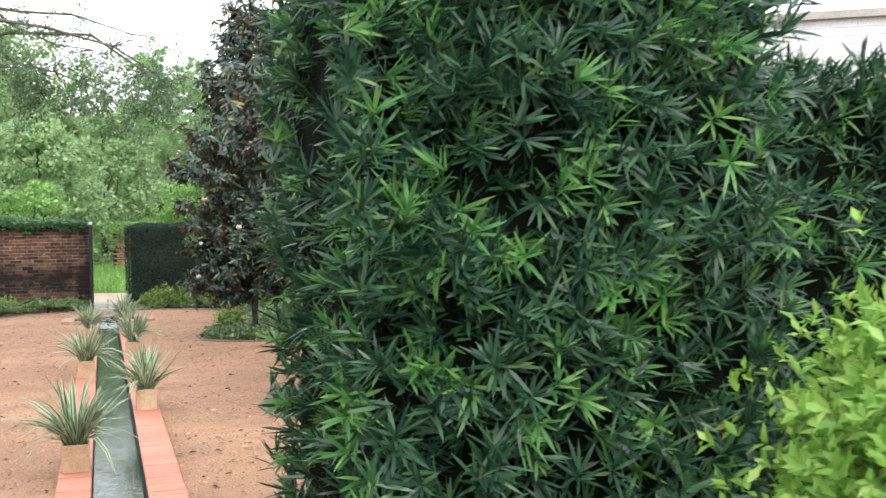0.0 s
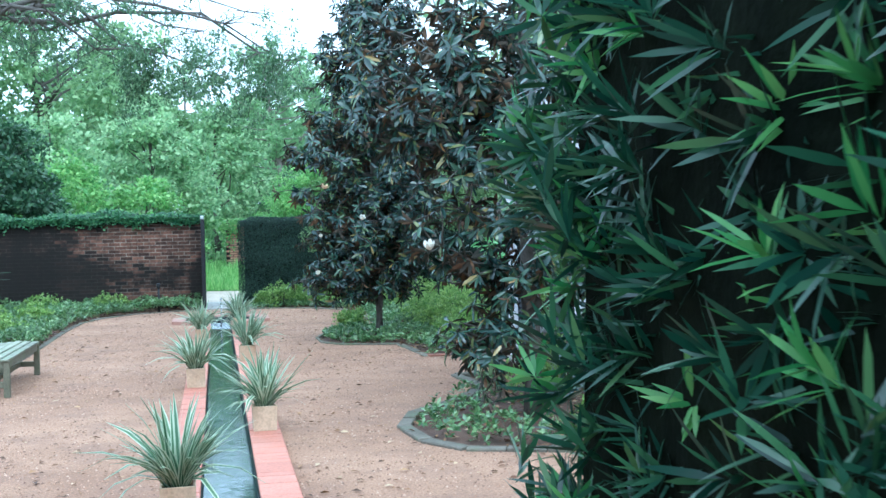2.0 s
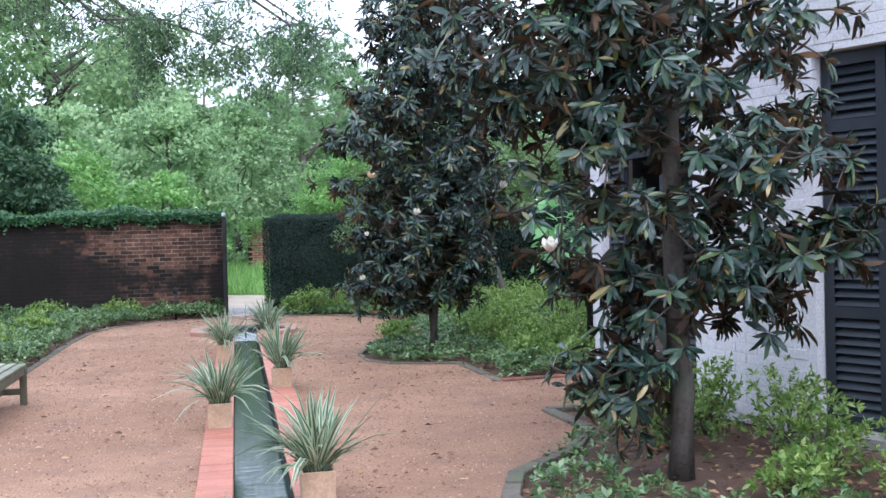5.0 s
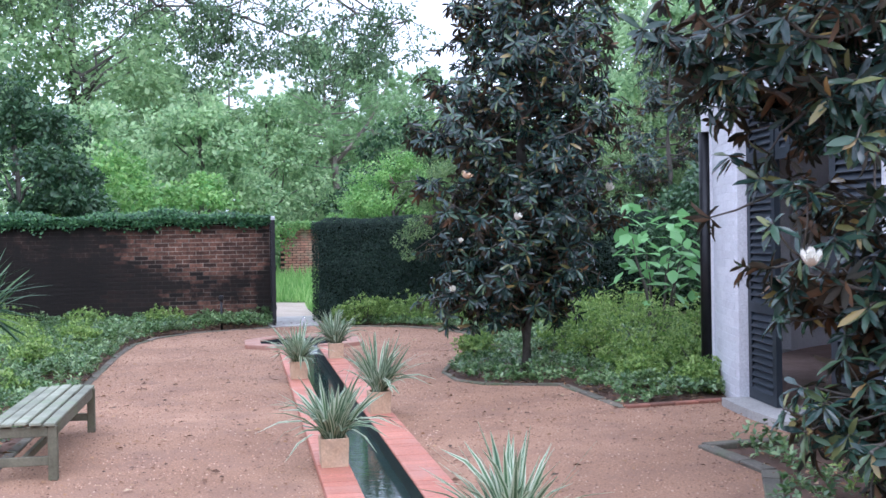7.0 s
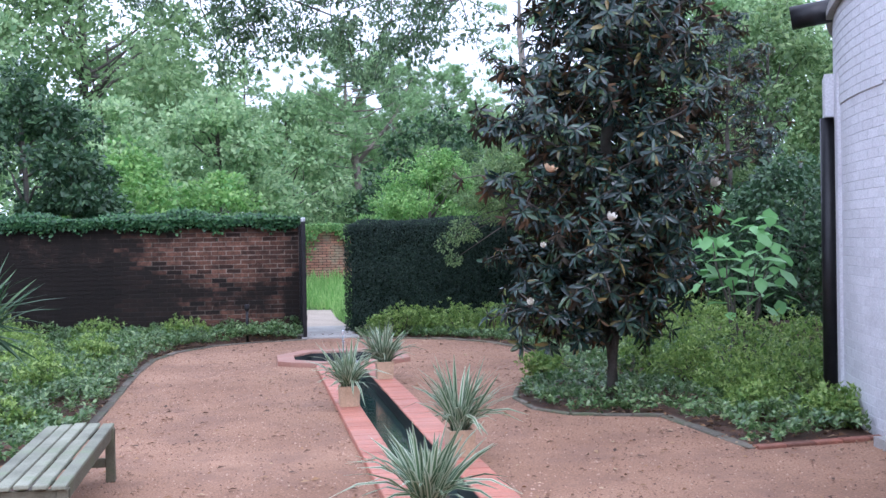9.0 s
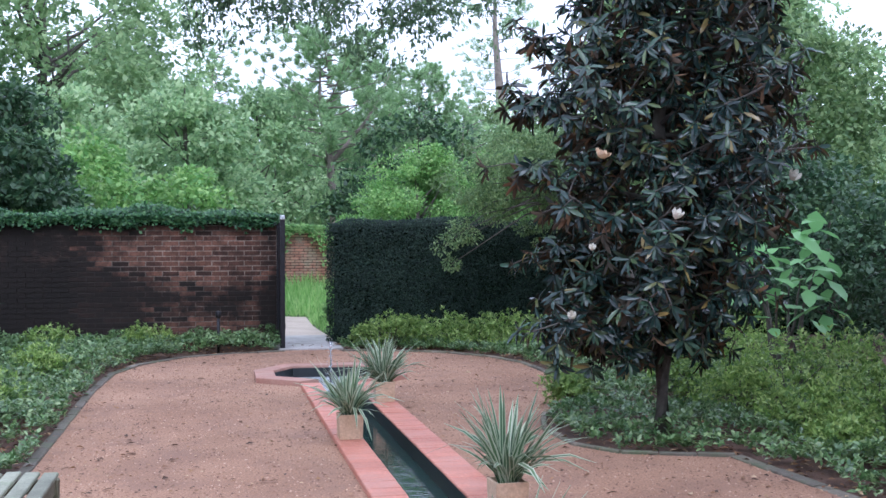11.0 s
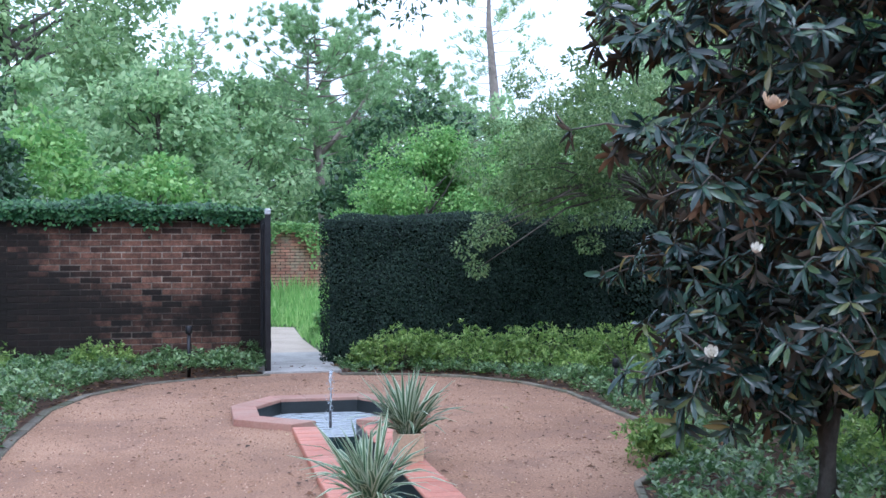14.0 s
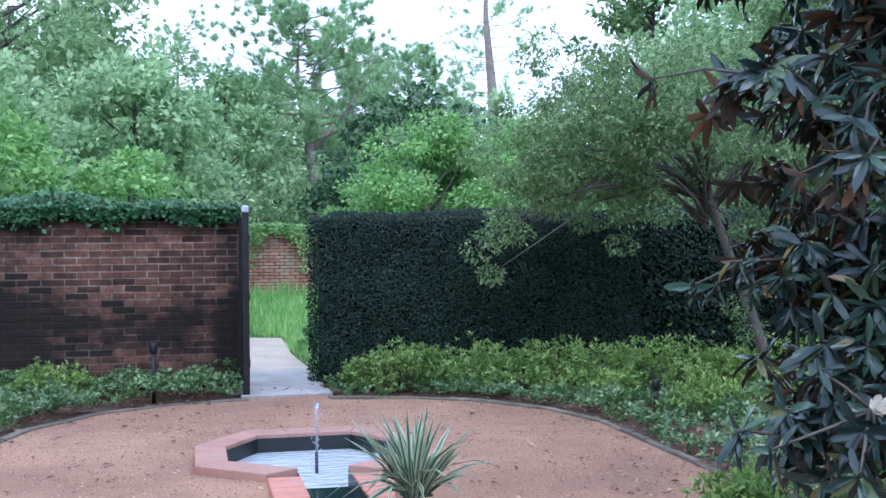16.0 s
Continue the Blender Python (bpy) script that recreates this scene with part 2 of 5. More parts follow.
M["deep"] = leaf_material("dark_broadleaf", G((0.028, 0.075, 0.036), (0.06, 0.13, 0.06), (0.115, 0.20, 0.09)), 0.45, 0.32)
M["oak"] = leaf_material("hazed_oak_leaf", G((0.18, 0.30, 0.14), (0.30, 0.44, 0.21), (0.45, 0.58, 0.31)), 0.55, 0.5, 0.35)
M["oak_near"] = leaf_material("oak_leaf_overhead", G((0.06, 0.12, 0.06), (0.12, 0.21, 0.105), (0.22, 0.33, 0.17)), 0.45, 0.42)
M["crape"] = leaf_material("small_tree_leaf", G((0.085, 0.16, 0.06), (0.175, 0.28, 0.11), (0.33, 0.44, 0.19)), 0.5, 0.42)
M["needle"] = leaf_material("hazed_pine_needle", G((0.21, 0.36, 0.18), (0.32, 0.49, 0.24), (0.46, 0.62, 0.33)), 0.5, 0.5)
M["grass"] = leaf_material("meadow_grass", G((0.20, 0.42, 0.11), (0.32, 0.56, 0.17), (0.5, 0.7, 0.27)), 0.6, 0.48)
M["big_leaf"] = leaf_material("hydrangea_leaf", G((0.13, 0.34, 0.13), (0.21, 0.45, 0.17), (0.32, 0.56, 0.24)), 0.4, 0.38)
M["flax"] = leaf_material("variegated_green", G((0.045, 0.11, 0.055), (0.085, 0.17, 0.08), (0.15, 0.25, 0.12)), 0.4, 0.25)
M["flax_edge"] = leaf_material("variegated_cream", G((0.36, 0.44, 0.30), (0.52, 0.59, 0.43), (0.68, 0.72, 0.58)), 0.45, 0.3)

m_, t_, b_ = base_material("still_water")
M["water"] = m_
b_.inputs["Base Color"].default_value = (0.016, 0.038, 0.034, 1)
b_.inputs["Roughness"].default_value, b_.inputs["IOR"].default_value = 0.03, 1.33
b_.inputs["Specular IOR Level"].default_value = 1.0
wv = t_.nodes.new("ShaderNodeTexNoise")
wc, wm = t_.nodes.new("ShaderNodeTexCoord"), t_.nodes.new("ShaderNodeMapping")
wm.inputs["Scale"].default_value = (4, 22, 1)
wv.inputs["Scale"].default_value, wv.inputs["Detail"].default_value = 1.2, 2
t_.links.new(wc.outputs["Object"], wm.inputs[0])
t_.links.new(wm.outputs[0], wv.inputs["Vector"])
bumped(t_, b_, wv.outputs[0], 0.13, 0.02)
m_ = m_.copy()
m_.name = "sky_tinted_water"
M["sky_tinted"] = m_
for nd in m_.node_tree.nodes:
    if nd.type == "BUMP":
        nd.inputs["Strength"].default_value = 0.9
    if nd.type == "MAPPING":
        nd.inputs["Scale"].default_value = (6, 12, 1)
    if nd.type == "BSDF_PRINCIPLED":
        # the sky's reflection is painted in as a pale base colour
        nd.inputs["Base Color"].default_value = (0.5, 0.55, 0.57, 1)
m_, t_, b_ = base_material("falling_water")
M["jet"] = m_
b_.inputs["Base Color"].default_value = (0.9, 0.95, 1, 1)
b_.inputs["Roughness"].default_value, b_.inputs["IOR"].default_value, b_.inputs["Transmission Weight"].default_value = 0.05, 1.33, 0.8

# ---- builders ----
rng = np.random.default_rng(7)


def part(name, bm, material, parent=None, label=""):
    """Link a bmesh, or a ready mesh, as one object under a thing or part."""
    if isinstance(bm, bmesh.types.BMesh):
        me = bpy.data.meshes.new(name)
        bm.normal_update()
        bm.to_mesh(me)
        bm.free()
    else:
        me = bm
    if material is not None and not me.materials:
        for x in material if isinstance(material, (list, tuple)) else [material]:
            me.materials.append(x)
    ob = new(name, me)
    ob.parent = parent
    if label:
        ob["label"] = label
    return ob


def thing(name, x, y, z, label, category, group="", kind=""):
    e = new(name)
    e.location = (x, y, z)
    e.empty_display_size = 0.1
    return tagged(e, label, category, group, kind)


def box(bm, lo, hi, bevel=0.0):
    """An axis-aligned box between two corners, with bevelled edges."""
    b2 = bmesh.new()
    bmesh.ops.create_cube(b2, size=1)
    for v in b2.verts:
        v.co = Vector([lo[i] + (v.co[i] + 0.5) * (hi[i] - lo[i]) for i in range(3)])
    if bevel:
        bmesh.ops.bevel(b2, geom=b2.edges[:], offset=bevel, segments=1, affect="EDGES")
    me = bpy.data.meshes.new("tmp")
    b2.to_mesh(me)
    b2.free()
    bm.from_mesh(me)
    bpy.data.meshes.remove(me)
    return bm


def box_bm(lo, hi, bevel=0.0):
    return box(bmesh.new(), lo, hi, bevel)


def tube(bm, pts, radii, sides=7):
    """A tapered tube along a line of points."""
    rings = []
    for i, p in enumerate(pts):
        p = Vector(p)
        d = (Vector(pts[min(i + 1, len(pts) - 1)]) - Vector(pts[max(i - 1, 0)])).normalized()
        q = d.to_track_quat("Z", "Y")
        rings.append([bm.verts.new(p + q @ Vector((math.cos(a) * radii[i], math.sin(a) * radii[i], 0))) for a in (2 * math.pi * k / sides for k in range(sides))])
    for a, b in zip(rings, rings[1:]):
        for k in range(sides):
            f = bm.faces.new((a[k], a[(k + 1) % sides], b[(k + 1) % sides], b[k]))
            f.smooth = True
    bm.faces.new(rings[-1])
    bm.faces.new(rings[0][::-1])
    return bm


def lathe(bm, profile, sides=24):
    """A turned shape from (radius, height) pairs."""
    rings = [[bm.verts.new((r * math.cos(a), r * math.sin(a), z)) for a in (2 * math.pi * k / sides for k in range(sides))] for r, z in profile]
    for a, b in zip(rings, rings[1:]):
        for k in range(sides):
            bm.faces.new((a[k], a[(k + 1) % sides], b[(k + 1) % sides], b[k])).smooth = True
    bm.faces.new(rings[-1])
    bm.faces.new(rings[0][::-1])
    return bm


def sheet(outline, z, holes=()):
    """A flat sheet with holes cut out of it."""
    bm = bmesh.new()
    edges = []
    for ring in (outline, *holes):
        vs = [bm.verts.new((x, y, z)) for x, y in ring]
        edges += [bm.edges.new((vs[i], vs[(i + 1) % len(vs)])) for i in range(len(vs))]
    bmesh.ops.triangle_fill(bm, use_beauty=True, use_dissolve=False, edges=edges)
    for f in bm.faces:
        f.normal_update()
        if f.normal.z < 0:
            f.normal_flip()
    return bm


def unit(a):
    return a / np.maximum(np.linalg.norm(a, axis=1, keepdims=True), 1e-9)


# leaf blades: vertices as (across, along, up), triangles, material slots
STRAP = (np.array([(0, 0, 0), (-0.5, 0.3, 0.0), (0.5, 0.3, 0.0), (-0.42, 0.7, -0.04), (0.42, 0.7, -0.04), (0, 1, -0.1)]), [(0, 2, 1), (1, 2, 4), (1, 4, 3), (3, 4, 5)], [0] * 4)
OVAL = (np.array([(0, 0, 0), (-0.5, 0.5, 0.06), (0, 0.5, -0.02), (0.5, 0.5, 0.06), (0, 1, -0.12)]), [(0, 2, 1), (0, 3, 2), (1, 2, 4), (2, 3, 4)], [0] * 4)
PLATE = (np.array([(0, 0, 0), (-0.5, 0.55, 0.03), (0.5, 0.55, 0.03), (0, 1, -0.05)]), [(0, 2, 1), (1, 2, 3)], [0] * 2)
DOUBLE = (np.array([(0, 0, 0), (-0.42, 0.4, 0.05), (0, 0.45, -0.03), (0.42, 0.4, 0.05), (-0.3, 0.8, 0.0), (0.3, 0.8, 0.0), (0, 1, -0.1)]),
          [(0, 2, 1), (0, 3, 2), (1, 2, 4), (2, 3, 5), (2, 5, 4), (4, 5, 6)], [0] * 6)


def leaf_mesh(name, P, D, N, L, W, blade, under=None):
    """All the leaves of one plant as a mesh. P bases, D ways, N upper sides, L lengths, W widths."""
    tv, tf, ts = blade
    D = unit(D)
    X = unit(np.cross(D, N))
    Z = np.cross(X, D)
    n = len(P)
    L, W = np.broadcast_to(L, n), np.broadcast_to(W, n)
    layers = []
    V = P[:, None] + tv[None, :, 0:1] * (X * W[:, None])[:, None] + tv[None, :, 1:2] * (D * L[:, None])[:, None] + tv[None, :, 2:3] * (Z * L[:, None])[:, None]
    layers.append((V, np.array(tf), np.array(ts)))
    if under:
        layers.append((V - 0.0025 * Z[:, None], np.array(tf)[:, ::-1], np.array(ts) + 1))
    verts, tris, slots, base = [], [], [], 0
    for V, F, S in layers:
        k = V.shape[1]
        verts.append(V.reshape(-1, 3))
        tris.append((F[None] + (np.arange(n) * k)[:, None, None] + base).reshape(-1, 3))
        slots.append(np.tile(S, n))
        base += n * k
    verts, tris, slots = np.concatenate(verts), np.concatenate(tris), np.concatenate(slots)
    me = bpy.data.meshes.new(name)
    me.vertices.add(len(verts))
    me.vertices.foreach_set("co", verts.ravel().astype(np.float32))
    me.loops.add(tris.size)
    me.loops.foreach_set("vertex_index", tris.ravel().astype(np.int32))
    me.polygons.add(len(tris))
    me.polygons.foreach_set("loop_start", (np.arange(len(tris)) * 3).astype(np.int32))
    me.polygons.foreach_set("material_index", slots.astype(np.int32))
    me.update(calc_edges=True)
    return me


def whorls(C, A, k, spread=(40, 80), up=0.0):
    """k leaves round each tip C that points along A: bases, ways and upper sides."""
    A = unit(A)
    ref = np.where(np.abs(A[:, 2:3]) < 0.9, np.array([[0, 0, 1.0]]), np.array([[1.0, 0, 0]]))
    U = unit(np.cross(A, ref))
    Vv = np.cross(A, U)
    n = len(C)
    ang = rng.uniform(0, 6.28, (n, 1)) + np.arange(k)[None] * 2.4 + rng.normal(0, 0.25, (n, k))
    ph = np.radians(rng.uniform(*spread, (n, k)))
    R = np.cos(ang)[..., None] * U[:, None] + np.sin(ang)[..., None] * Vv[:, None]
    D = np.cos(ph)[..., None] * A[:, None] + np.sin(ph)[..., None] * R
    D[..., 2] += up
    Nn = A[:, None] + 0.15 * rng.normal(0, 1, (n, k, 3)) - 0.2 * R
    P = C[:, None] - A[:, None] * rng.uniform(0, 0.045, (n, k, 1))
    return P.reshape(-1, 3), D.reshape(-1, 3), Nn.reshape(-1, 3)


def cloud(centres, radii, per, flat=0.8, droop=0.0):
    """Leaves over clumps: points near each clump's shell, turned outwards."""
    n = len(centres)
    d = unit(rng.normal(0, 1, (n * per, 3)))
    c = np.repeat(centres, per, 0)
    r = np.repeat(np.broadcast_to(radii, n), per)
    rad = r * rng.uniform(0.35, 1.0, n * per) ** 0.6
    P = c + d * rad[:, None] * np.array([1, 1, flat])
    D = unit(d * 0.8 + rng.normal(0, 0.6, d.shape) + np.array([0, 0, -droop]))
    Nn = d * 0.5 + np.array([0, 0, 1.0]) + rng.normal(0, 0.5, d.shape)
    return P, D, Nn


def bent(a, b, sag, n=5, wob=0.04):
    a, b = np.array(a, float), np.array(b, float)
    out = []
    for i in range(n + 1):
        s = i / n
        p = a + (b - a) * s
        p[2] += sag * 4 * s * (1 - s)
        if 0 < i < n:
            p += rng.normal(0, wob, 3)
        out.append(tuple(p))
    return out

# ---- ground ----
AXIS = 0.16
CH_L, CH_R, CH_IN, CH_OUT = -0.02, 0.32, -0.24, 0.56      # water's edges, coping's outer edges
CH_Y0, BAS_Y0 = 7.3, 22.75                                  # channel's start, basin's front
BW, BM = 0.86, 0.46                                        # basin's half width, half width of its back side
BAS = [(AXIS - BW, 23.15), (AXIS - BW, 23.95), (AXIS - BM, 24.55), (AXIS + BM, 24.55), (AXIS + BW, 23.95), (AXIS + BW, 23.15)]
BAS_IN = [(AXIS - 0.63, 23.28), (AXIS - 0.63, 23.86), (AXIS - 0.37, 24.30), (AXIS + 0.37, 24.30), (AXIS + 0.63, 23.86), (AXIS + 0.63, 23.28)]
POOL_OUT = [(CH_IN, CH_Y0), (CH_IN, BAS_Y0), *BAS, (CH_OUT, BAS_Y0), (CH_OUT, CH_Y0)]
POOL_IN = [(CH_L, CH_Y0 + 0.2), (CH_L, 22.9), *BAS_IN, (CH_R, 22.9), (CH_R, CH_Y0 + 0.2)]

LEFT_EDGE = [(-2.42, 5.4), (-2.42, 12.0), (-2.42, 19.0), (-2.43, 22.8), (-2.36, 24.4), (-2.1, 25.4), (-1.6, 26.2), (-0.95, 26.65), (-0.16, 26.8)]
BACK_EDGE = [(0.66, 26.65), (1.5, 26.45), (2.1, 26.0), (2.55, 25.35), (2.78, 24.5), (2.76, 23.0), (2.72, 21.7)]
TONGUE = [(2.72, 21.7), (2.25, 20.75), (1.75, 20.2), (1.54, 19.5), (1.55, 18.75), (1.78, 18.36), (2.54, 18.05)]
TONGUE_SIDE = [(2.54, 18.05), (2.64, 16.5)]
TONGUE_BRICK = [(2.64, 16.5), (3.84, 16.62)]
BED_NEAR = [(3.95, 14.75), (2.57, 14.6), (2.62, 13.7), (2.3, 13.0), (1.72, 12.35), (1.52, 11.75), (1.58, 11.1), (1.8, 10.72), (2.6, 10.4), (3.6, 10.25), (6.2, 10.1)]
GRAVEL = [*LEFT_EDGE, (-0.16, 27.1), (0.62, 27.1), *BACK_EDGE, *TONGUE[1:], *TONGUE_SIDE[1:], *TONGUE_BRICK[1:], (3.95, 16.2), *BED_NEAR, (6.2, 5.4), (0.95, 5.4), (0.95, -4.0), (-0.6, -4.0), (-0.6, 5.4)]
inset = [(CH_IN + 0.05, CH_Y0 + 0.05), (CH_IN + 0.05, BAS_Y0 + 0.05), (AXIS - BW + 0.05, 23.2), (AXIS - BW + 0.05, 23.9), (AXIS - BM, 24.5), (AXIS + BM, 24.5), (AXIS + BW - 0.05, 23.9), (AXIS + BW - 0.05, 23.2), (CH_OUT - 0.05, BAS_Y0 + 0.05), (CH_OUT - 0.05, CH_Y0 + 0.05)]

tagged(part("ground", sheet([(-400, -400), (400, -400), (400, 400), (-400, 400)], -0.03, [inset]), M["meadow"]), "rough green ground under the woodland", "ground", kind="structure")
tagged(part("ground_beds", sheet([(-9, -5), (13, -5), (13, 27.9), (-9, 27.9)], -0.014, [inset]), M["soil"]), "dark mulched soil of the planting beds", "soil", kind="structure")
tagged(part("pavement", sheet(GRAVEL, 0.0, [inset]), M["gravel"]), "pink crushed gravel garden court", "gravel", kind="structure")


def inside(poly, x, y):
    r = np.zeros(len(x), bool)
    for (x1, y1), (x2, y2) in zip(poly, poly[1:] + poly[:1]):
        r ^= ((y1 > y) != (y2 > y)) & (x < (x2 - x1) * (y - y1) / (y2 - y1 + 1e-12) + x1)
    return r


def scatter(lo, hi, n, want=None, avoid=None):
    x, y = rng.uniform(lo[0], hi[0], n), rng.uniform(lo[1], hi[1], n)
    k = np.ones(n, bool)
    if want is not None:
        k &= inside(want, x, y)
    if avoid is not None:
        k &= ~inside(avoid, x, y)
    return x[k], y[k]


# loose stones and fallen leaves on the gravel
x, y = scatter((-2.5, 6.5), (4, 27), 60000, GRAVEL)
k = ~inside(POOL_OUT, x, y)
x, y = x[k], y[k]
n = len(x)
s = rng.uniform(0.003, 0.0115, n)
OCTA = (np.array([(0, 0, 1), (1, 0, 0), (0, 1, 0), (-1, 0, 0), (0, -1, 0)]) * 1.0, [(0, 1, 2), (0, 2, 3), (0, 3, 4), (0, 4, 1)], [0] * 4)
P = np.stack([x, y, np.full(n, -0.001)], 1)
ang = rng.uniform(0, 6.28, n)
D = np.stack([np.cos(ang), np.sin(ang), np.zeros(n)], 1)
tagged(part("loose_gravel", leaf_mesh("loose_gravel", P, D, np.tile([0, 0, 1.0], (n, 1)), s, s, OCTA), M["pebble"]), "loose pink gravel chips on the court", "gravel", kind="stuff")
x, y = scatter((-2.5, 6.5), (4, 27), 15000, GRAVEL)
k = ~inside(POOL_OUT, x, y)
x, y = x[k], y[k]
n = len(x)
ang = rng.uniform(0, 6.28, n)
D = np.stack([np.cos(ang), np.sin(ang), rng.uniform(-0.05, 0.25, n)], 1)
drift = np.array([noise.noise(Vector((a * 0.8, b * 0.8, 3))) + 0.6 * noise.noise(Vector((a * 3, b * 3, 9))) for a, b in zip(x, y)])
k = drift + rng.normal(0, 0.25, n) > -0.12
x, y, D = x[k], y[k], D[k]
n = len(x)
sz = rng.choice([0.02, 0.03, 0.045, 0.07], n, p=[0.40, 0.38, 0.17, 0.05])
tagged(part("fallen_leaves", leaf_mesh("fallen_leaves", np.stack([x, y, np.full(n, 0.012)], 1), D, np.stack([rng.normal(0, .3, n), rng.normal(0, .3, n), np.ones(n)], 1), sz, sz * 0.5, OVAL), M["litter"]), "scattered dry brown leaves on gravel", "leaf litter", kind="stuff")

# ---- water channel and basin ----
pool = thing("water_channel", AXIS, CH_Y0, 0, "narrow brick-edged water channel ending in an octagonal basin", "water feature", kind="structure")


def local(ob, parent):
    ob.parent = parent
    ob.matrix_parent_inverse = Matrix.Translation(-parent.location)
    return ob


bm = bmesh.new()
for ring_pts, dx in ((POOL_IN, 0),):
    top = [bm.verts.new((x, y, 0.03)) for x, y in ring_pts]
    low = [bm.verts.new((x, y, -0.32)) for x, y in ring_pts]
    for i in range(len(top)):
        j = (i + 1) % len(top)
        bm.faces.new((top[i], top[j], low[j], low[i]))
    bm.faces.new(low)
local(part("lining", bm, M["liner"]), pool)
local(part("water", sheet([(CH_L, CH_Y0 + 0.2), (CH_L, 22.9), (CH_R, 22.9), (CH_R, CH_Y0 + 0.2)], -0.085), M["water"], label="dark still water reflecting the trees"), pool)
local(part("basin_water", sheet([(CH_L, 22.9), *BAS_IN, (CH_R, 22.9)], -0.084), M["sky_tinted"], label="rippled water round the jet, with the sky's reflection painted in"), pool)


def coping_stone(pts, z0, z1, gap=0.004):
    """One coping block from its four plan corners, with eased top edges."""
    c = (sum(p[0] for p in pts) / len(pts), sum(p[1] for p in pts) / len(pts))
    bm = bmesh.new()
    sh = lambda p, d: (p[0] + (c[0] - p[0]) * d / max(0.05, math.dist(p, c)), p[1] + (c[1] - p[1]) * d / max(0.05, math.dist(p, c)))
    rings = [[bm.verts.new((*sh(p, d), z)) for p in pts] for d, z in ((gap, z0), (gap, z1 - 0.006), (gap + 0.007, z1))]
    for a, b in zip(rings, rings[1:]):
        for i in range(len(pts)):
            j = (i + 1) % len(pts)
            bm.faces.new((a[i], a[j], b[j], b[i]))
    bm.faces.new(rings[-1])
    bmesh.ops.recalc_face_normals(bm, faces=bm.faces[:])
    return bm


# basin coping: a block along each side, mitred at the corners
outer = [(CH_IN, BAS_Y0), *BAS, (CH_OUT, BAS_Y0)]
inner = [(CH_L, 22.9), *BAS_IN, (CH_R, 22.9)]
for i in range(len(outer) - 1):
    o1, o2, i1, i2 = outer[i], outer[i + 1], inner[i], inner[i + 1]
    nseg = max(1, round(math.dist(o1, o2) / 0.3))
    for k in range(nseg):
        f = lambda a, b, s: (a[0] + (b[0] - a[0]) * s, a[1] + (b[1] - a[1]) * s)
        q = [f(o1, o2, k / nseg), f(o1, o2, (k + 1) / nseg), f(i1, i2, (k + 1) / nseg), f(i1, i2, k / nseg)]
        local(part("coping_block", coping_stone(q, -0.05, 0.06, 0.002), M["basin_coping"]), pool)

# fountain jet
foun = thing("fountain_jet", AXIS, 23.4, -0.09, "small bubbling jet of water on a dark nozzle", "fountain")
part("nozzle", tube(bmesh.new(), [(0, 0, -0.2), (0, 0, 0.16)], [0.014, 0.012], 8), M["iron"], foun)
bm = tube(bmesh.new(), [(0, 0, 0.16), (0.004, 0, 0.3), (0, 0.004, 0.44), (0.006, 0, 0.52)], [0.008, 0.010, 0.014, 0.018], 8)
for i in range(46):
    a, r = rng.uniform(0, 6.28), rng.uniform(0.01, 0.06)
    bmesh.ops.create_icosphere(bm, subdivisions=1, radius=rng.uniform(0.003, 0.007), matrix=Matrix.Translation((r * math.cos(a), r * math.sin(a), rng.uniform(0.02, 0.5))))
part("water_jet", bm, M["jet"], foun)

# ---- garden edging ----


def edging(name, line, material, w, h, step, label, lean=0.02):
    """Edging pieces laid end to end along a line."""
    root = thing(name, line[0][0], line[0][1], 0, label, "edging", kind="structure")
    pts = [Vector((*p, 0)) for p in line]
    seg = []
    for a, b in zip(pts, pts[1:]):
        k = max(1, round((b - a).length / step))
        seg += [(a.lerp(b, i / k), a.lerp(b, (i + 1) / k)) for i in range(k)]
    me = None
    for a, b in seg:
        d = b - a
        if me is None:
            me = bpy.data.meshes.new("edging_piece")
            q = box_bm((-0.5, -w / 2, -0.06), (0.5, w / 2, h), 0)
            bmesh.ops.bevel(q, geom=[e for e in q.edges if all(v.co.z > 0 for v in e.verts)], offset=0.008, segments=1, affect="EDGES")
            q.to_mesh(me)
            q.free()
            me.materials.append(material)
        o = local(new("edging_piece", me), root)
        o.matrix_basis = Matrix.Translation((*((a + b) / 2).xy, random.uniform(-0.006, 0.006))) @ Matrix.Rotation(math.atan2(d.y, d.x) + random.uniform(-lean, lean), 4, "Z") @ Matrix.Diagonal((d.length - 0.008, 1, 1, 1))
    return root


edging("edging_left", LEFT_EDGE, M["kerb_stone"], 0.085, 0.016, 0.42, "low weathered stone edging along the bed")
edging("edging_back", BACK_EDGE, M["edge_stone"], 0.06, 0.025, 0.45, "brown weathered edging round the rear bed")
edging("edging_tongue", TONGUE, M["edge_stone"], 0.05, 0.024, 0.3, "mossy stone edging round the magnolia bed")
edging("edging_side", TONGUE_SIDE, M["edge_stone"], 0.10, 0.014, 0.5, "flat mossy stone edging beside the gravel")
edging("edging_door", TONGUE_BRICK, M["edge_brick"], 0.09, 0.028, 0.24, "red brick edging leading to the pavilion door")
edging("edging_near", BED_NEAR, M["kerb_stone"], 0.11, 0.025, 0.3, "mossy stone edging of the curved bed")

# ---- rear wall ----
WY, WALL_H = 27.87, 1.86
GATE_L, GATE_R = -0.2, 0.60
COURSE, BL = 0.077, 0.245


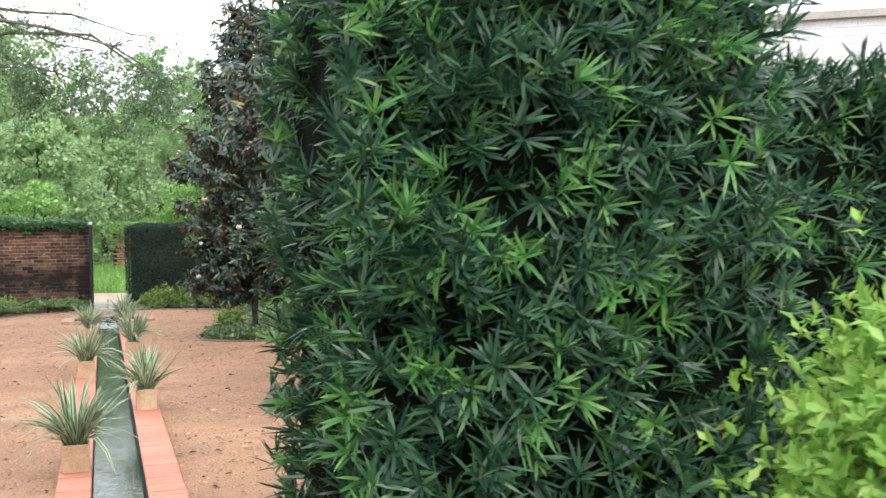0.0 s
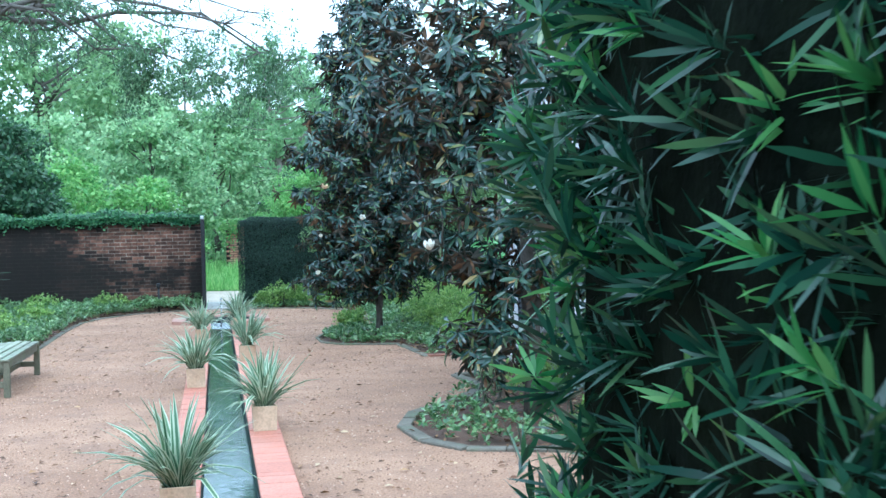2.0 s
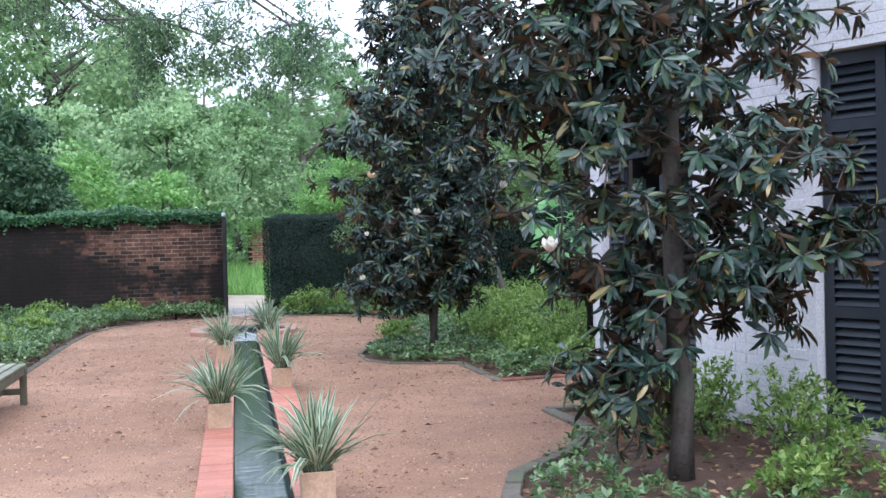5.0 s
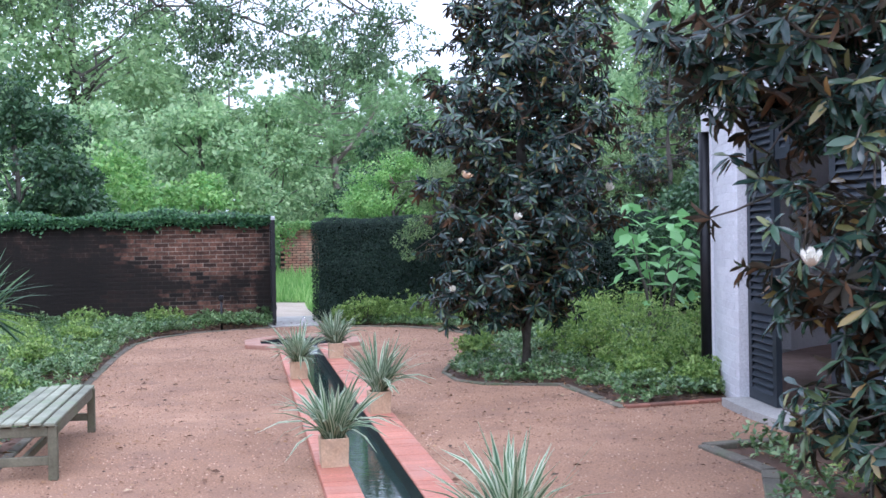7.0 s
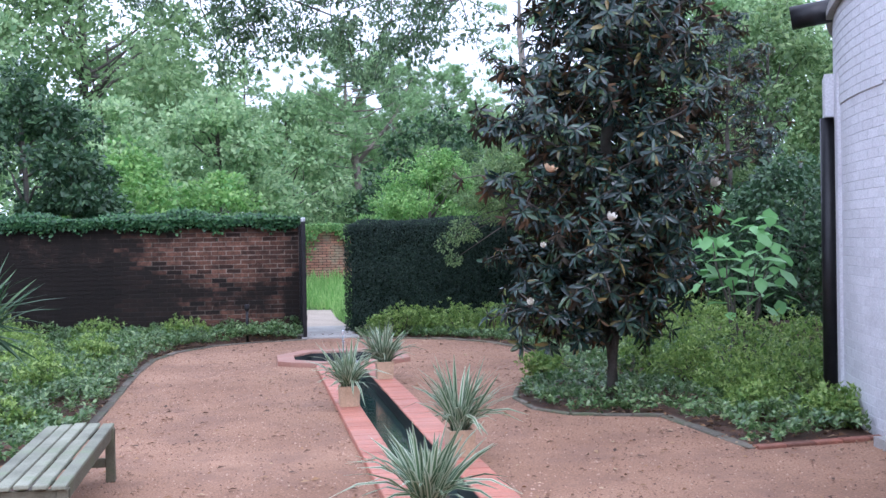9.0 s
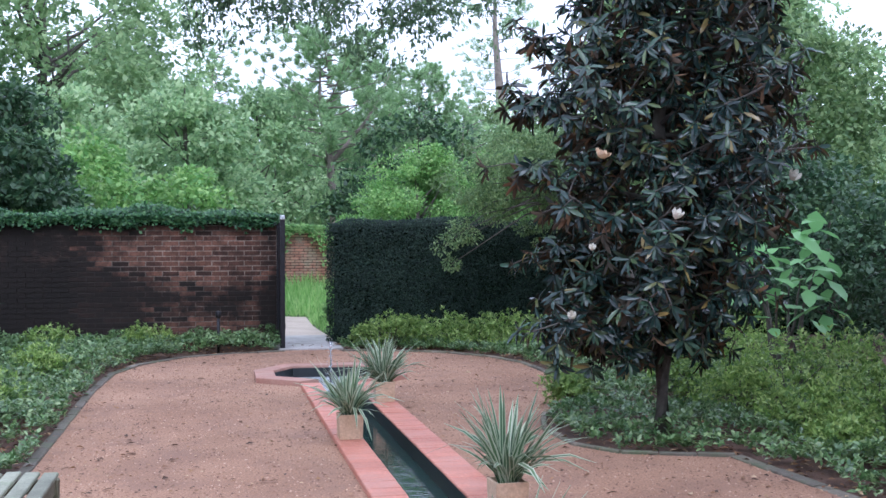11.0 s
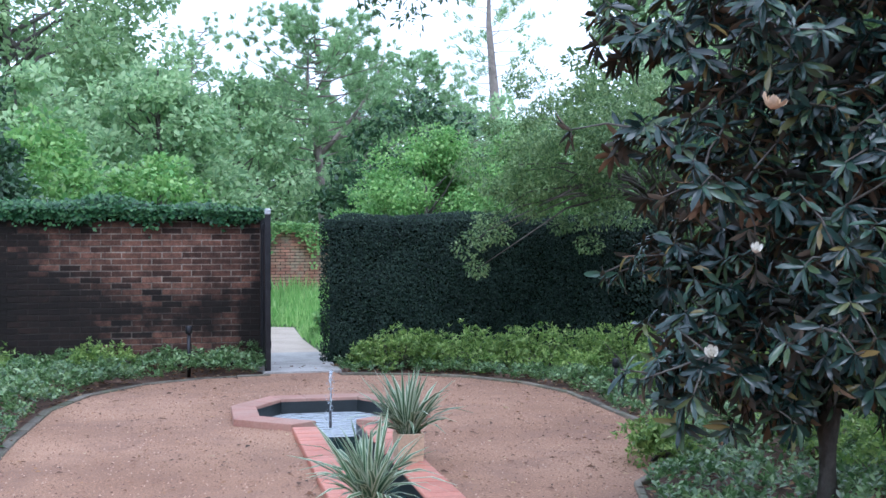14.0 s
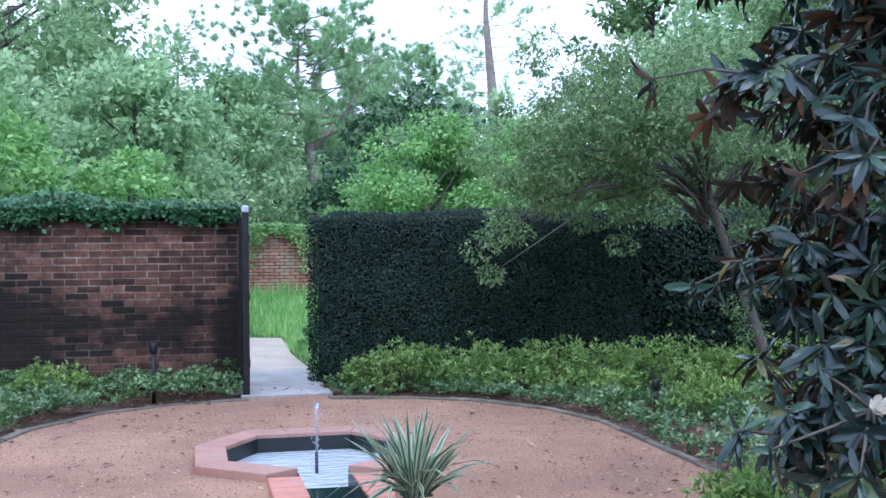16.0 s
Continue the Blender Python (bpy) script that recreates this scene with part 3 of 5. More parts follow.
def brick_bm(l, h, d):
    bm = box_bm((-l / 2, -d, -h / 2), (l / 2, 0, h / 2), 0)
    bmesh.ops.bevel(bm, geom=[e for e in bm.edges if all(v.co.y > -d / 2 for v in e.verts)], offset=0.003, segments=1, affect="EDGES")
    return bm


wall = thing("wall_rear_left", GATE_L, WY, 0, "weathered red brick garden wall stained black by dampness, ivy shade painted in", "wall", kind="structure")
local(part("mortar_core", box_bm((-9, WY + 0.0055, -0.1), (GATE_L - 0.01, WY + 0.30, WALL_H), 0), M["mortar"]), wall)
me_full, me_half = bpy.data.meshes.new("brick"), bpy.data.meshes.new("brick")
for me, l in ((me_full, BL - 0.012), (me_half, BL / 2 - 0.012)):
    q = brick_bm(l, COURSE - 0.013, 0.03)
    bmesh.ops.rotate(q, verts=q.verts, cent=(0, 0, 0), matrix=Matrix.Rotation(math.pi, 3, "Z"))
    q.to_mesh(me)
    q.free()
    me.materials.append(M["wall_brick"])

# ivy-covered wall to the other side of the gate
# the core colour paints the shade behind the fig leaves
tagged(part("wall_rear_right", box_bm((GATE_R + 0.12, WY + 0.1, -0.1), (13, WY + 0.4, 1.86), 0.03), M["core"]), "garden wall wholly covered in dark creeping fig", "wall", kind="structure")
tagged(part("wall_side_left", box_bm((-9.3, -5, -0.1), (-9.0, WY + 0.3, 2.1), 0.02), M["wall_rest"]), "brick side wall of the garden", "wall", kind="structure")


def creeper(name, lo, hi, n, size, label, top=0.0, mat="fig"):
    """Leaves that lie against a wall's face and spill over its top."""
    x = rng.uniform(lo[0], hi[0], n)
    z = rng.uniform(lo[2], hi[2], n)
    relief = np.array([noise.noise(Vector((a * 1.5, 0, b * 1.5))) for a, b in zip(x, z)]) * 0.11
    y = lo[1] + rng.uniform(0, 0.06, n) - np.abs(relief)
    P = np.stack([x, y, z], 1)
    nt = int(n * top)
    if nt:
        P[:nt, 2] = hi[2] + rng.uniform(-0.06, 0.08, nt) + 0.03 * np.sin(x[:nt] * 3) - 0.14 * np.exp(-((x[:nt] - GATE_R) / 0.22) ** 2)
        P[:nt, 1] = rng.uniform(lo[1], hi[1], nt)
    D = np.stack([rng.normal(0, 0.6, n), rng.normal(-0.35, 0.25, n), rng.normal(-0.5, 0.5, n)], 1)
    Nn = np.stack([rng.normal(0, 0.35, n), np.full(n, -1.0), rng.normal(0.5, 0.35, n)], 1)
    L = rng.uniform(0.7, 1.3, n) * size
    return tagged(part(name, leaf_mesh(name, P, D, Nn, L, L * 0.75, PLATE), M[mat]), label, "creeper", kind="stuff")


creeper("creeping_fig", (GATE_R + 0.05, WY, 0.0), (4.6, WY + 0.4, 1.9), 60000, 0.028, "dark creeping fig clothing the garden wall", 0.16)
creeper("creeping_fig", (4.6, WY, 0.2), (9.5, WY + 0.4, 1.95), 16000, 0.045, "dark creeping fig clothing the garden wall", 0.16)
x = rng.uniform(WY, WY + 0.4, 2600)
P = np.stack([rng.uniform(GATE_R - 0.01, GATE_R + 0.1, 2600), x, rng.uniform(0, 1.9, 2600)], 1)
D = rng.normal(0, 0.5, (2600, 3)) + np.array([-0.4, 0, -0.5])
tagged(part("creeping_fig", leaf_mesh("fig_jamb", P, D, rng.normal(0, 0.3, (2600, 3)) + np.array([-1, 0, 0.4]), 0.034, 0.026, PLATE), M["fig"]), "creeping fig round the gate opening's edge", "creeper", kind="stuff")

# ivy along the brick wall's top
n = 24000
x = -rng.uniform(0.2, 8.5, n) ** 1.0
hang = np.abs(rng.normal(0, 1, n)) * (0.07 + 0.05 * np.array([noise.noise(Vector((a * 2.2, 3, 0))) for a in x]))
P = np.stack([x, WY - 0.04 - rng.uniform(0, 0.09, n), WALL_H + 0.16 - hang], 1)
k = rng.random(n) < 0.5
P[k, 1] = rng.uniform(WY - 0.05, WY + 0.35, k.sum())
P[k, 2] = WALL_H + 0.05 + 0.2 * rng.random(k.sum()) + 0.05 * np.sin(x[k] * 2.1) + 0.04 * np.sin(x[k] * 5.3)
D = np.stack([rng.normal(0, 0.6, n), rng.normal(-0.5, 0.4, n), rng.normal(-0.3, 0.5, n)], 1)
Nn = np.stack([rng.normal(0, 0.4, n), rng.normal(-0.7, 0.3, n), rng.normal(0.8, 0.3, n)], 1)
L = rng.uniform(0.035, 0.075, n)
tagged(part("ivy", leaf_mesh("ivy", P, D, Nn, L, L * 0.8, OVAL), M["ivy"]), "ivy spilling over the brick wall's top", "ivy", kind="stuff")
tagged(part("ivy_stems", box_bm((-8.8, WY - 0.03, WALL_H), (GATE_L - 0.02, WY + 0.3, WALL_H + 0.07), 0.03), M["core"]), "near-black core painted as shade among the ivy stems on the wall's top", "ivy", kind="structure")

# open gate, folded back against the viewer's side of the wall
gate = thing("garden_gate", GATE_L + 0.03, WY - 0.03, 0, "black boarded garden gate standing wide open", "gate")
for i in range(6):
    part("board", box_bm((-0.016, -0.78 + i * 0.125, 0.06), (0.016, -0.78 + i * 0.125 + 0.119, 1.82), 0.004), M["iron"], gate)
part("hinge_post", box_bm((-0.04, -0.02, 0.0), (0.04, 0.06, 1.9), 0.006), M["iron"], gate)
part("closing_post", box_bm((-0.035, -0.86, 0.03), (0.035, -0.79, 1.92), 0.006), M["iron"], gate)
part("post_cap", box_bm((-0.036, -0.87, 1.92), (0.036, -0.78, 1.99), 0.01), M["zinc"], gate, "pale metal cap")
for z in (0.3, 1.0, 1.6):
    part("rail", box_bm((0.016, -0.79, z), (0.045, -0.02, z + 0.09), 0.004), M["iron"], gate)

# stone threshold and path beyond the gate
sill = thing("threshold", AXIS, 27.0, 0, "worn grey stone slabs in the gate opening", "paving", kind="structure")
for y0, y1, xo in ((26.95, 27.32, 0.02), (27.35, 27.72, -0.03), (27.75, 28.5, 0.02), (28.53, 29.4, 0.0)):
    local(part("slab", box_bm((GATE_L - 0.05 + xo, y0, -0.05), (GATE_R + 0.1 + xo, y1, 0.02 + random.uniform(0, 0.012)), 0.012), M["stone"]), sill)
tagged(part("path_beyond", sheet([(-0.5, 28.1), (0.78, 28.1), (0.7, 31.8), (0.78, 34.6), (-0.6, 35.3), (-3.5, 35.6), (-3.4, 34.6), (-0.7, 33.2)], -0.006), M["pale_path"]), "pale gravel path beyond the gate", "path", kind="structure")

# ---- round pavilion ----
PC, PR, PT = Vector((9.88, 15.3)), 6.3, 0.34
ROOF_Z, HEAD_Z = 3.55, 2.72
OPEN = [(-0.83, -0.395), (-0.19, 0.165), (0.455, 0.87)]


def on_ring(r, a, z=0.0):
    """A point at angle a (0 faces the garden court) on the pavilion's ring."""
    return Vector((PC.x - r * math.cos(a), PC.y + r * math.sin(a), z))


def arc_wall(bm, a0, a1, r0, r1, z0, z1, step=0.06):
    n = max(1, round((a1 - a0) / step))
    cols = []
    for i in range(n + 1):
        a = a0 + (a1 - a0) * i / n
        cols.append([bm.verts.new(on_ring(r, a, z)) for r, z in ((r1, z0), (r1, z1), (r0, z1), (r0, z0))])
    for p, q in zip(cols, cols[1:]):
        for k in range(4):
            bm.faces.new((p[k], p[(k + 1) % 4], q[(k + 1) % 4], q[k]))
    bm.faces.new(cols[0][::-1])
    bm.faces.new(cols[-1])
    return bm


pav = thing("pavilion", PC.x, PC.y, 0, "round white-painted brick pavilion with tall black louvred openings", "pavilion")
gaps = []
for (a0, a1), (b0, b1) in zip(OPEN, OPEN[1:] + [(OPEN[0][0] + 2 * math.pi, 0)]):
    gaps.append((a1, b0))
for a, b in gaps:
    local(part("pier", arc_wall(bmesh.new(), a, b, PR - PT, PR - 0.003, 0.0, HEAD_Z), M["white"]), pav)
local(part("upper_wall", arc_wall(bmesh.new(), 0, 2 * math.pi, PR - PT, PR + 0.009, HEAD_Z, ROOF_Z), M["white"]), pav)
local(part("roof_coping", arc_wall(bmesh.new(), 0, 2 * math.pi, PR - PT - 0.06, PR + 0.07, ROOF_Z, ROOF_Z + 0.07), M["stone"]), pav)
local(part("roof", arc_wall(bmesh.new(), 0, 2 * math.pi, 1.6, PR - PT - 0.001, 3.1, 3.3), M["white"]), pav)
local(part("floor", arc_wall(bmesh.new(), 0, 2 * math.pi, 3.6, PR - PT - 0.002, -0.05, 0.06), M["floor_brick"], label="brick paving inside the pavilion"), pav)
local(part("court_floor", arc_wall(bmesh.new(), 0, 2 * math.pi, 0.05, 3.6, -0.05, 0.04, 0.2), M["stone"]), pav)
for i in range(14):
    a = 0.31 + i * 2 * math.pi / 14
    p = on_ring(4.35, a)
    c = part("column", lathe(bmesh.new(), [(0.25, 0.06), (0.25, 0.14), (0.21, 0.17), (0.18, 0.2), (0.185, 1.2), (0.165, 2.75), (0.2, 2.78), (0.2, 2.84), (0.25, 2.86), (0.25, 3.1)], 20), M["white"])
    c.location = p
    local(c, pav)
# white jamb beside the garden opening's doors, raised panel on the end pier
for (a0, a1) in OPEN[:3]:
    local(part("door_sill", arc_wall(bmesh.new(), a0, a1, PR - PT, PR + 0.16, -0.03, 0.075), M["stone"], label="white stone door sill"), pav)
local(part("lintel_block", arc_wall(bmesh.new(), 0.43, 0.50, PR - 0.02, PR + 0.11, 2.62, 3.0), M["white"]), pav)
local(part("pilaster", arc_wall(bmesh.new(), 0.395, 0.43, PR - 0.02, PR + 0.03, 0.0, 2.98), M["white"]), pav)
g = part("rain_spout", tube(bmesh.new(), [on_ring(PR + 0.0, 0.50, ROOF_Z + 0.10), on_ring(PR + 0.38, 0.50, ROOF_Z + 0.05)], [0.11, 0.11], 12), M["iron"], label="dark round rain spout")
local(g, pav)
# added tube, stands in for the third opening's shutter seen edge-on
local(part("downpipe", tube(bmesh.new(), [on_ring(PR + 0.075, 0.452, 0.0), on_ring(PR + 0.075, 0.452, 2.62)], [0.07, 0.07], 12), M["iron"], label="round black stand-in for the end opening's shutter edge"), pav)


def shutter_panel(root, a, w, z0, z1, r, splits):
    """A louvred panel hung square to the ring: frame and each slat."""
    xs = (-w / 2, -w / 2 + 0.075, w / 2 - 0.075, w / 2)
    zs = sorted(v for z in (z0, *splits, z1 - 0.09) for v in (z, z + 0.09))
    bm = bmesh.new()
    grid = [[bm.verts.new((x_, -0.025, z_)) for x_ in xs] for z_ in zs]
    cells = [bm.faces.new((grid[j][i], grid[j][i + 1], grid[j + 1][i + 1], grid[j + 1][i])) for j in range(len(zs) - 1) for i in range(3) if i != 1 or j % 2 == 0]
    ext = bmesh.ops.extrude_face_region(bm, geom=cells)
    bmesh.ops.translate(bm, verts=[v for v in ext["geom"] if isinstance(v, bmesh.types.BMVert)], vec=(0, 0.05, 0))
    bmesh.ops.recalc_face_normals(bm, faces=bm.faces[:])
    h = part("shutter", bm, M["black"])
    p = on_ring(r, a)
    h.matrix_basis = Matrix.Translation(p) @ Matrix.Rotation(math.atan2(p.y - PC.y, p.x - PC.x) + math.pi / 2, 4, "Z")
    local(h, root)
    cuts = [z0, *splits, z1 - 0.09]
    me = bpy.data.meshes.new("slat")
    q = box_bm((-w / 2 + 0.076, -0.045, -0.005), (w / 2 - 0.076, 0.045, 0.005), 0)
    bmesh.ops.rotate(q, verts=q.verts, cent=(0, 0, 0), matrix=Matrix.Rotation(0.95, 3, "X"))
    q.to_mesh(me)
    q.free()
    me.materials.append(M["black"])
    for lo, hi in zip(cuts, cuts[1:]):
        z = lo + 0.12
        while z < hi - 0.01:
            s_ = new("slat", me)
            s_.parent = h
            s_.location = (0, 0, z)
            z += 0.062
    return h


for a0, a1 in OPEN[:3]:
    leaf_w = 0.5 if a0 < -0.5 else 0.66
    da = leaf_w / PR
    for a in (a0 + da / 2 + 0.003, a1 - da / 2 - 0.003):
        shutter_panel(pav, a, leaf_w, 0.08, HEAD_Z - 0.01, PR - 0.12, (0.85, 2.16))
    n = 3
    w = (a1 - a0 - 2 * da - 0.01) / n
    for k in range(n):
        shutter_panel(pav, a0 + da + 0.005 + w * (k + 0.5), w * PR - 0.02, 2.16, HEAD_Z - 0.01, PR - 0.12, ())
    for a in (a0 + da + 0.02, a1 - da - 0.02) if a0 < -0.5 else ():
        local(part("door_jamb", arc_wall(bmesh.new(), a - 0.004, a + 0.004, PR - 0.20, PR - 0.13, 0.08, 2.16), M["white"], label="white door jamb"), pav)


for a in (1.15, 1.35, 1.9, 2.1, 2.65, 2.85, 3.4, 3.6, 4.15, 4.35, 4.9):
    shutter_panel(pav, a, 0.95, 0.08, 2.5, PR - PT - 0.035, (0.95,))


def garden_chair(x, y, turn):
    """Wrought metal armchair with an open back and a pale cushion."""
    c = thing("garden_chair", x, y, 0.06, "black wrought-iron armchair with a pale cushion", "chair", "chairs in the pavilion")
    for sx in (-0.24, 0.24):
        for sy in (-0.22, 0.22):
            part("leg", tube(bmesh.new(), [(sx * 1.08, sy * 1.1, 0), (sx, sy, 0.42)], [0.013, 0.013], 8), M["iron"], c)
        part("armrest", tube(bmesh.new(), [(sx, -0.22, 0.42), (sx * 1.08, -0.2, 0.62), (sx * 1.08, 0.1, 0.64), (sx, 0.22, 0.6)], [0.012] * 4, 8), M["iron"], c)
    part("seat_frame", box_bm((-0.26, -0.25, 0.40), (0.26, 0.25, 0.43), 0.008), M["iron"], c)
    part("cushion", box_bm((-0.24, -0.23, 0.43), (0.24, 0.23, 0.50), 0.03), M["white"], c, "pale seat cushion")
    bm = tube(bmesh.new(), [(-0.24, 0.23, 0.42), (-0.25, 0.29, 0.9), (0, 0.31, 0.98), (0.25, 0.29, 0.9), (0.24, 0.23, 0.42)], [0.013] * 5, 8)
    part("back_frame", bm, M["iron"], c)
    for i in range(5):
        xx = -0.16 + i * 0.08
        part("back_bar", tube(bmesh.new(), [(xx, 0.235, 0.43), (xx, 0.30, 0.93)], [0.008, 0.008], 6), M["iron"], c)
    c.rotation_euler = (0, 0, turn)
    return c


garden_chair(5.35, 16.0, 1.2)
garden_chair(5.6, 14.9, -1.9)
garden_chair(6.6, 17.2, 2.6)

# ---- bench ----
bench = thing("garden_bench", -2.15, 15.62, 0, "weathered grey-green slatted wooden bench on the gravel", "bench", kind="")
BX, BY, BH = 0.225, 0.97, 0.385
for i in range(5):
    x0 = -BX + i * (2 * BX / 5)
    crown = 0.006 * (2 - abs(i - 2))
    part("slat", box_bm((x0 + 0.008, -BY, BH - 0.024 + crown), (x0 + 2 * BX / 5 - 0.008, BY, BH + crown), 0.005), M["bench"], bench)
for sx in (-1, 1):
    part("side_rail", box_bm((sx * (BX - 0.03) - 0.015, -BY + 0.06, BH - 0.10), (sx * (BX - 0.03) + 0.015, BY - 0.06, BH - 0.026), 0.004), M["bench_leg"], bench)
    for sy in (-1, 1):
        part("leg", box_bm((sx * (BX - 0.03) - 0.03, sy * (BY - 0.05) - 0.03, 0), (sx * (BX - 0.03) + 0.03, sy * (BY - 0.05) + 0.03, BH - 0.024), 0.005), M["bench_leg"], bench)
for sy in (-1, 1):
    part("end_rail", box_bm((-BX, sy * (BY - 0.05) - 0.016, BH - 0.095), (BX, sy * (BY - 0.05) + 0.016, BH - 0.026), 0.004), M["bench_leg"], bench)
    part("stretcher", box_bm((-BX + 0.05, sy * (BY - 0.05) - 0.016, 0.10), (BX - 0.05, sy * (BY - 0.05) + 0.016, 0.16), 0.004), M["bench_leg"], bench)
part("long_stretcher", box_bm((-0.018, -BY + 0.06, 0.105), (0.018, BY - 0.06, 0.155), 0.004), M["bench_leg"], bench)


def path_light(x, y, h):
    l = thing("path_light", x, y, -0.02, "small black metal path light in the bed", "garden light", "path lights")
    part("post", tube(bmesh.new(), [(0, 0, 0), (0, 0, h - 0.08)], [0.022, 0.022], 10), M["iron"], l)
    part("head", lathe(bmesh.new(), [(0.035, h - 0.08), (0.04, h - 0.07), (0.04, h), (0.03, h + 0.015)], 12), M["iron"], l)


path_light(-1.1, 26.95, 0.6)
path_light(-2.75, 16.75, 0.46)
path_light(3.5, 25.0, 0.3)

# ---- potted plants ----
k = 5


def flax_blade():
    """A strap leaf in three strips, green in the middle and cream at the margins."""
    v, f, s = [], [], []
    for i in range(k):
        u = i / (k - 1)
        half = 0.5 * (0.55 + 0.9 * u) * (1 - u ** 3) + 0.02
        for c in (-1, -0.52, 0.52, 1):
            v.append((c * half, u, 0.05 * abs(c)))
    for i in range(k - 1):
        for c in range(3):
            a = i * 4 + c
            f += [(a, a + 1, a + 5), (a, a + 5, a + 4)]
            s += [0 if c == 1 else 1] * 2
    return np.array(v), f, s


FLAX = flax_blade()


def flax_mesh(n, reach, seed):
    """A fountain of arching variegated straps."""
    r = np.random.default_rng(seed)
    tv, tf, ts = FLAX
    verts, faces, slots = [], [], []
    for i in range(n):
        a, tilt = r.uniform(0, 6.28), r.uniform(0.02, 0.62)
        L, W, bend = reach * r.uniform(0.55, 1.12), r.uniform(0.023, 0.036), r.uniform(0.1, 1.0) if r.random() < 0.75 else r.uniform(1.0, 2.0)
        out, side = np.array([math.cos(a), math.sin(a), 0]), np.array([-math.sin(a), math.cos(a), 0])
        base = out * r.uniform(0, 0.035) + side * r.uniform(-0.03, 0.03)
        twist = r.uniform(-0.6, 0.6)
        o = len(verts)
        for x_, u, zz in tv:
            th = tilt + bend * u
            p = base + L * (out * (math.sin(tilt + bend * u * 0.5) * u) + np.array([0, 0, 1]) * (math.cos(tilt + bend * u * 0.6) * u))
            nrm = -out * math.cos(th) + np.array([0, 0, math.sin(th)])
            sd = side * math.cos(twist) + nrm * math.sin(twist)
            verts.append(tuple(p + sd * x_ * W + nrm * zz * W))
        faces += [tuple(o + q for q in t) for t in tf]
        slots += ts
    me = bpy.data.meshes.new("flax_leaves")
    me.from_pydata(verts, [], faces)
    me.polygons.foreach_set("material_index", slots)
    me.materials.append(M["flax"])
    me.materials.append(M["flax_edge"])
    return me


def potted_plant(x, y, reach, n, seed, z=0.045, turn=0.0):
    p = thing("potted_plant", x, y, z, "square buff clay pot of variegated strap-leaved flax on the coping", "potted plant", "pots along the channel")
    h, a, b = 0.19, 0.088, 0.094
    bm = bmesh.new()
    rings = []
    for r, zz in ((a, 0), (b, h - 0.004), (b - 0.003, h), (b - 0.014, h), (b - 0.016, h - 0.03)):
        rings.append([bm.verts.new((sx * r, sy * r, zz)) for sx, sy in ((-1, -1), (1, -1), (1, 1), (-1, 1))])
    for q, s_ in zip(rings, rings[1:]):
        for i in range(4):
            bm.faces.new((q[i], q[(i + 1) % 4], s_[(i + 1) % 4], s_[i]))
    bm.faces.new(rings[0][::-1])
    part("pot", bm, M["pot"], p)
    part("soil", box_bm((-b + 0.015, -b + 0.015, h - 0.06), (b - 0.015, b - 0.015, h - 0.028), 0.004), M["compost"], p)
    lv = part("leaves", flax_mesh(n, reach, seed), None, p, "arching green and cream striped leaves")
    lv.location = (0, 0, h - 0.04)
    p.rotation_euler = (0, 0, turn)
    return p


for i, (x, y, r_) in enumerate([(-0.125, 9.2, 0.52), (-0.125, 14.48, 0.51), (-0.125, 19.2, 0.51), (0.44, 11.8, 0.53), (0.44, 16.6, 0.53), (0.44, 21.15, 0.53)]):
    potted_plant(x, y, r_, (112, 104, 116, 100, 118, 108)[i], 31 + i, turn=random.uniform(-0.05, 0.05))

# ---- clipped podocarpus hedges ----


def hedge(name, lo, hi, faces, density, label, k=14, size=0.097):
    """A clipped block: a core painted near black as the shade between twigs, and whorls of strap leaves standing out of
    the faces named.
    """
    root = thing(name, (lo[0] + hi[0]) / 2, (lo[1] + hi[1]) / 2, 0, label, "hedge", "clipped hedges")
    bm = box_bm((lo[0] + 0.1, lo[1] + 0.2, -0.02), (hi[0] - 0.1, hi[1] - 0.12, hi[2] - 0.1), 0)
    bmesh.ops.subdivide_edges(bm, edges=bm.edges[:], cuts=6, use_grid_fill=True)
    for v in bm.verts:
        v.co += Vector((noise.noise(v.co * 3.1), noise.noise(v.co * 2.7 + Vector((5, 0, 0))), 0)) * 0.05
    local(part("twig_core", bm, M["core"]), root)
    C, A = [], []
    for axis, side in faces:
        o = [i for i in range(3) if i != axis]
        area = (hi[o[0]] - lo[o[0]]) * (hi[o[1]] - lo[o[1]])
        n = int(area * density * (0.85 if axis == 0 else 1.0))
        P = np.zeros((n, 3))
        for i in o:
            P[:, i] = rng.uniform(lo[i], hi[i], n)
        bulge = np.array([noise.noise(Vector(q) * 2.6 + Vector((axis, side, 0))) for q in P]) * 0.09
        P[:, axis] = (hi if side > 0 else lo)[axis] + side * (bulge - 0.04 - np.where(rng.random(n) < (0.2 if axis == 0 else 0.42), rng.uniform(0, 0.04, n), rng.uniform(0.08, 0.24, n)))
        d = rng.normal(0, 0.45, (n, 3))
        d[:, axis] += side * 1.0
        d[:, 2] += 0.45
        C.append(P)
        A.append(d)
    P, D, Nn = whorls(np.concatenate(C), np.concatenate(A), k, (22, 68))
    n = len(P)
    L = size * rng.uniform(0.65, 1.2, n)
    young = np.repeat(rng.random(n // k) < 0.2, k)
    for part_name, sel, mt in (("leaves", ~young, "podo"), ("young_leaves", young, "podo_fresh")):
        local(part(part_name, leaf_mesh(part_name, P[sel], D[sel], Nn[sel], L[sel], rng.uniform(0.008, 0.0125, sel.sum()), STRAP), M[mt]), root)
    return root


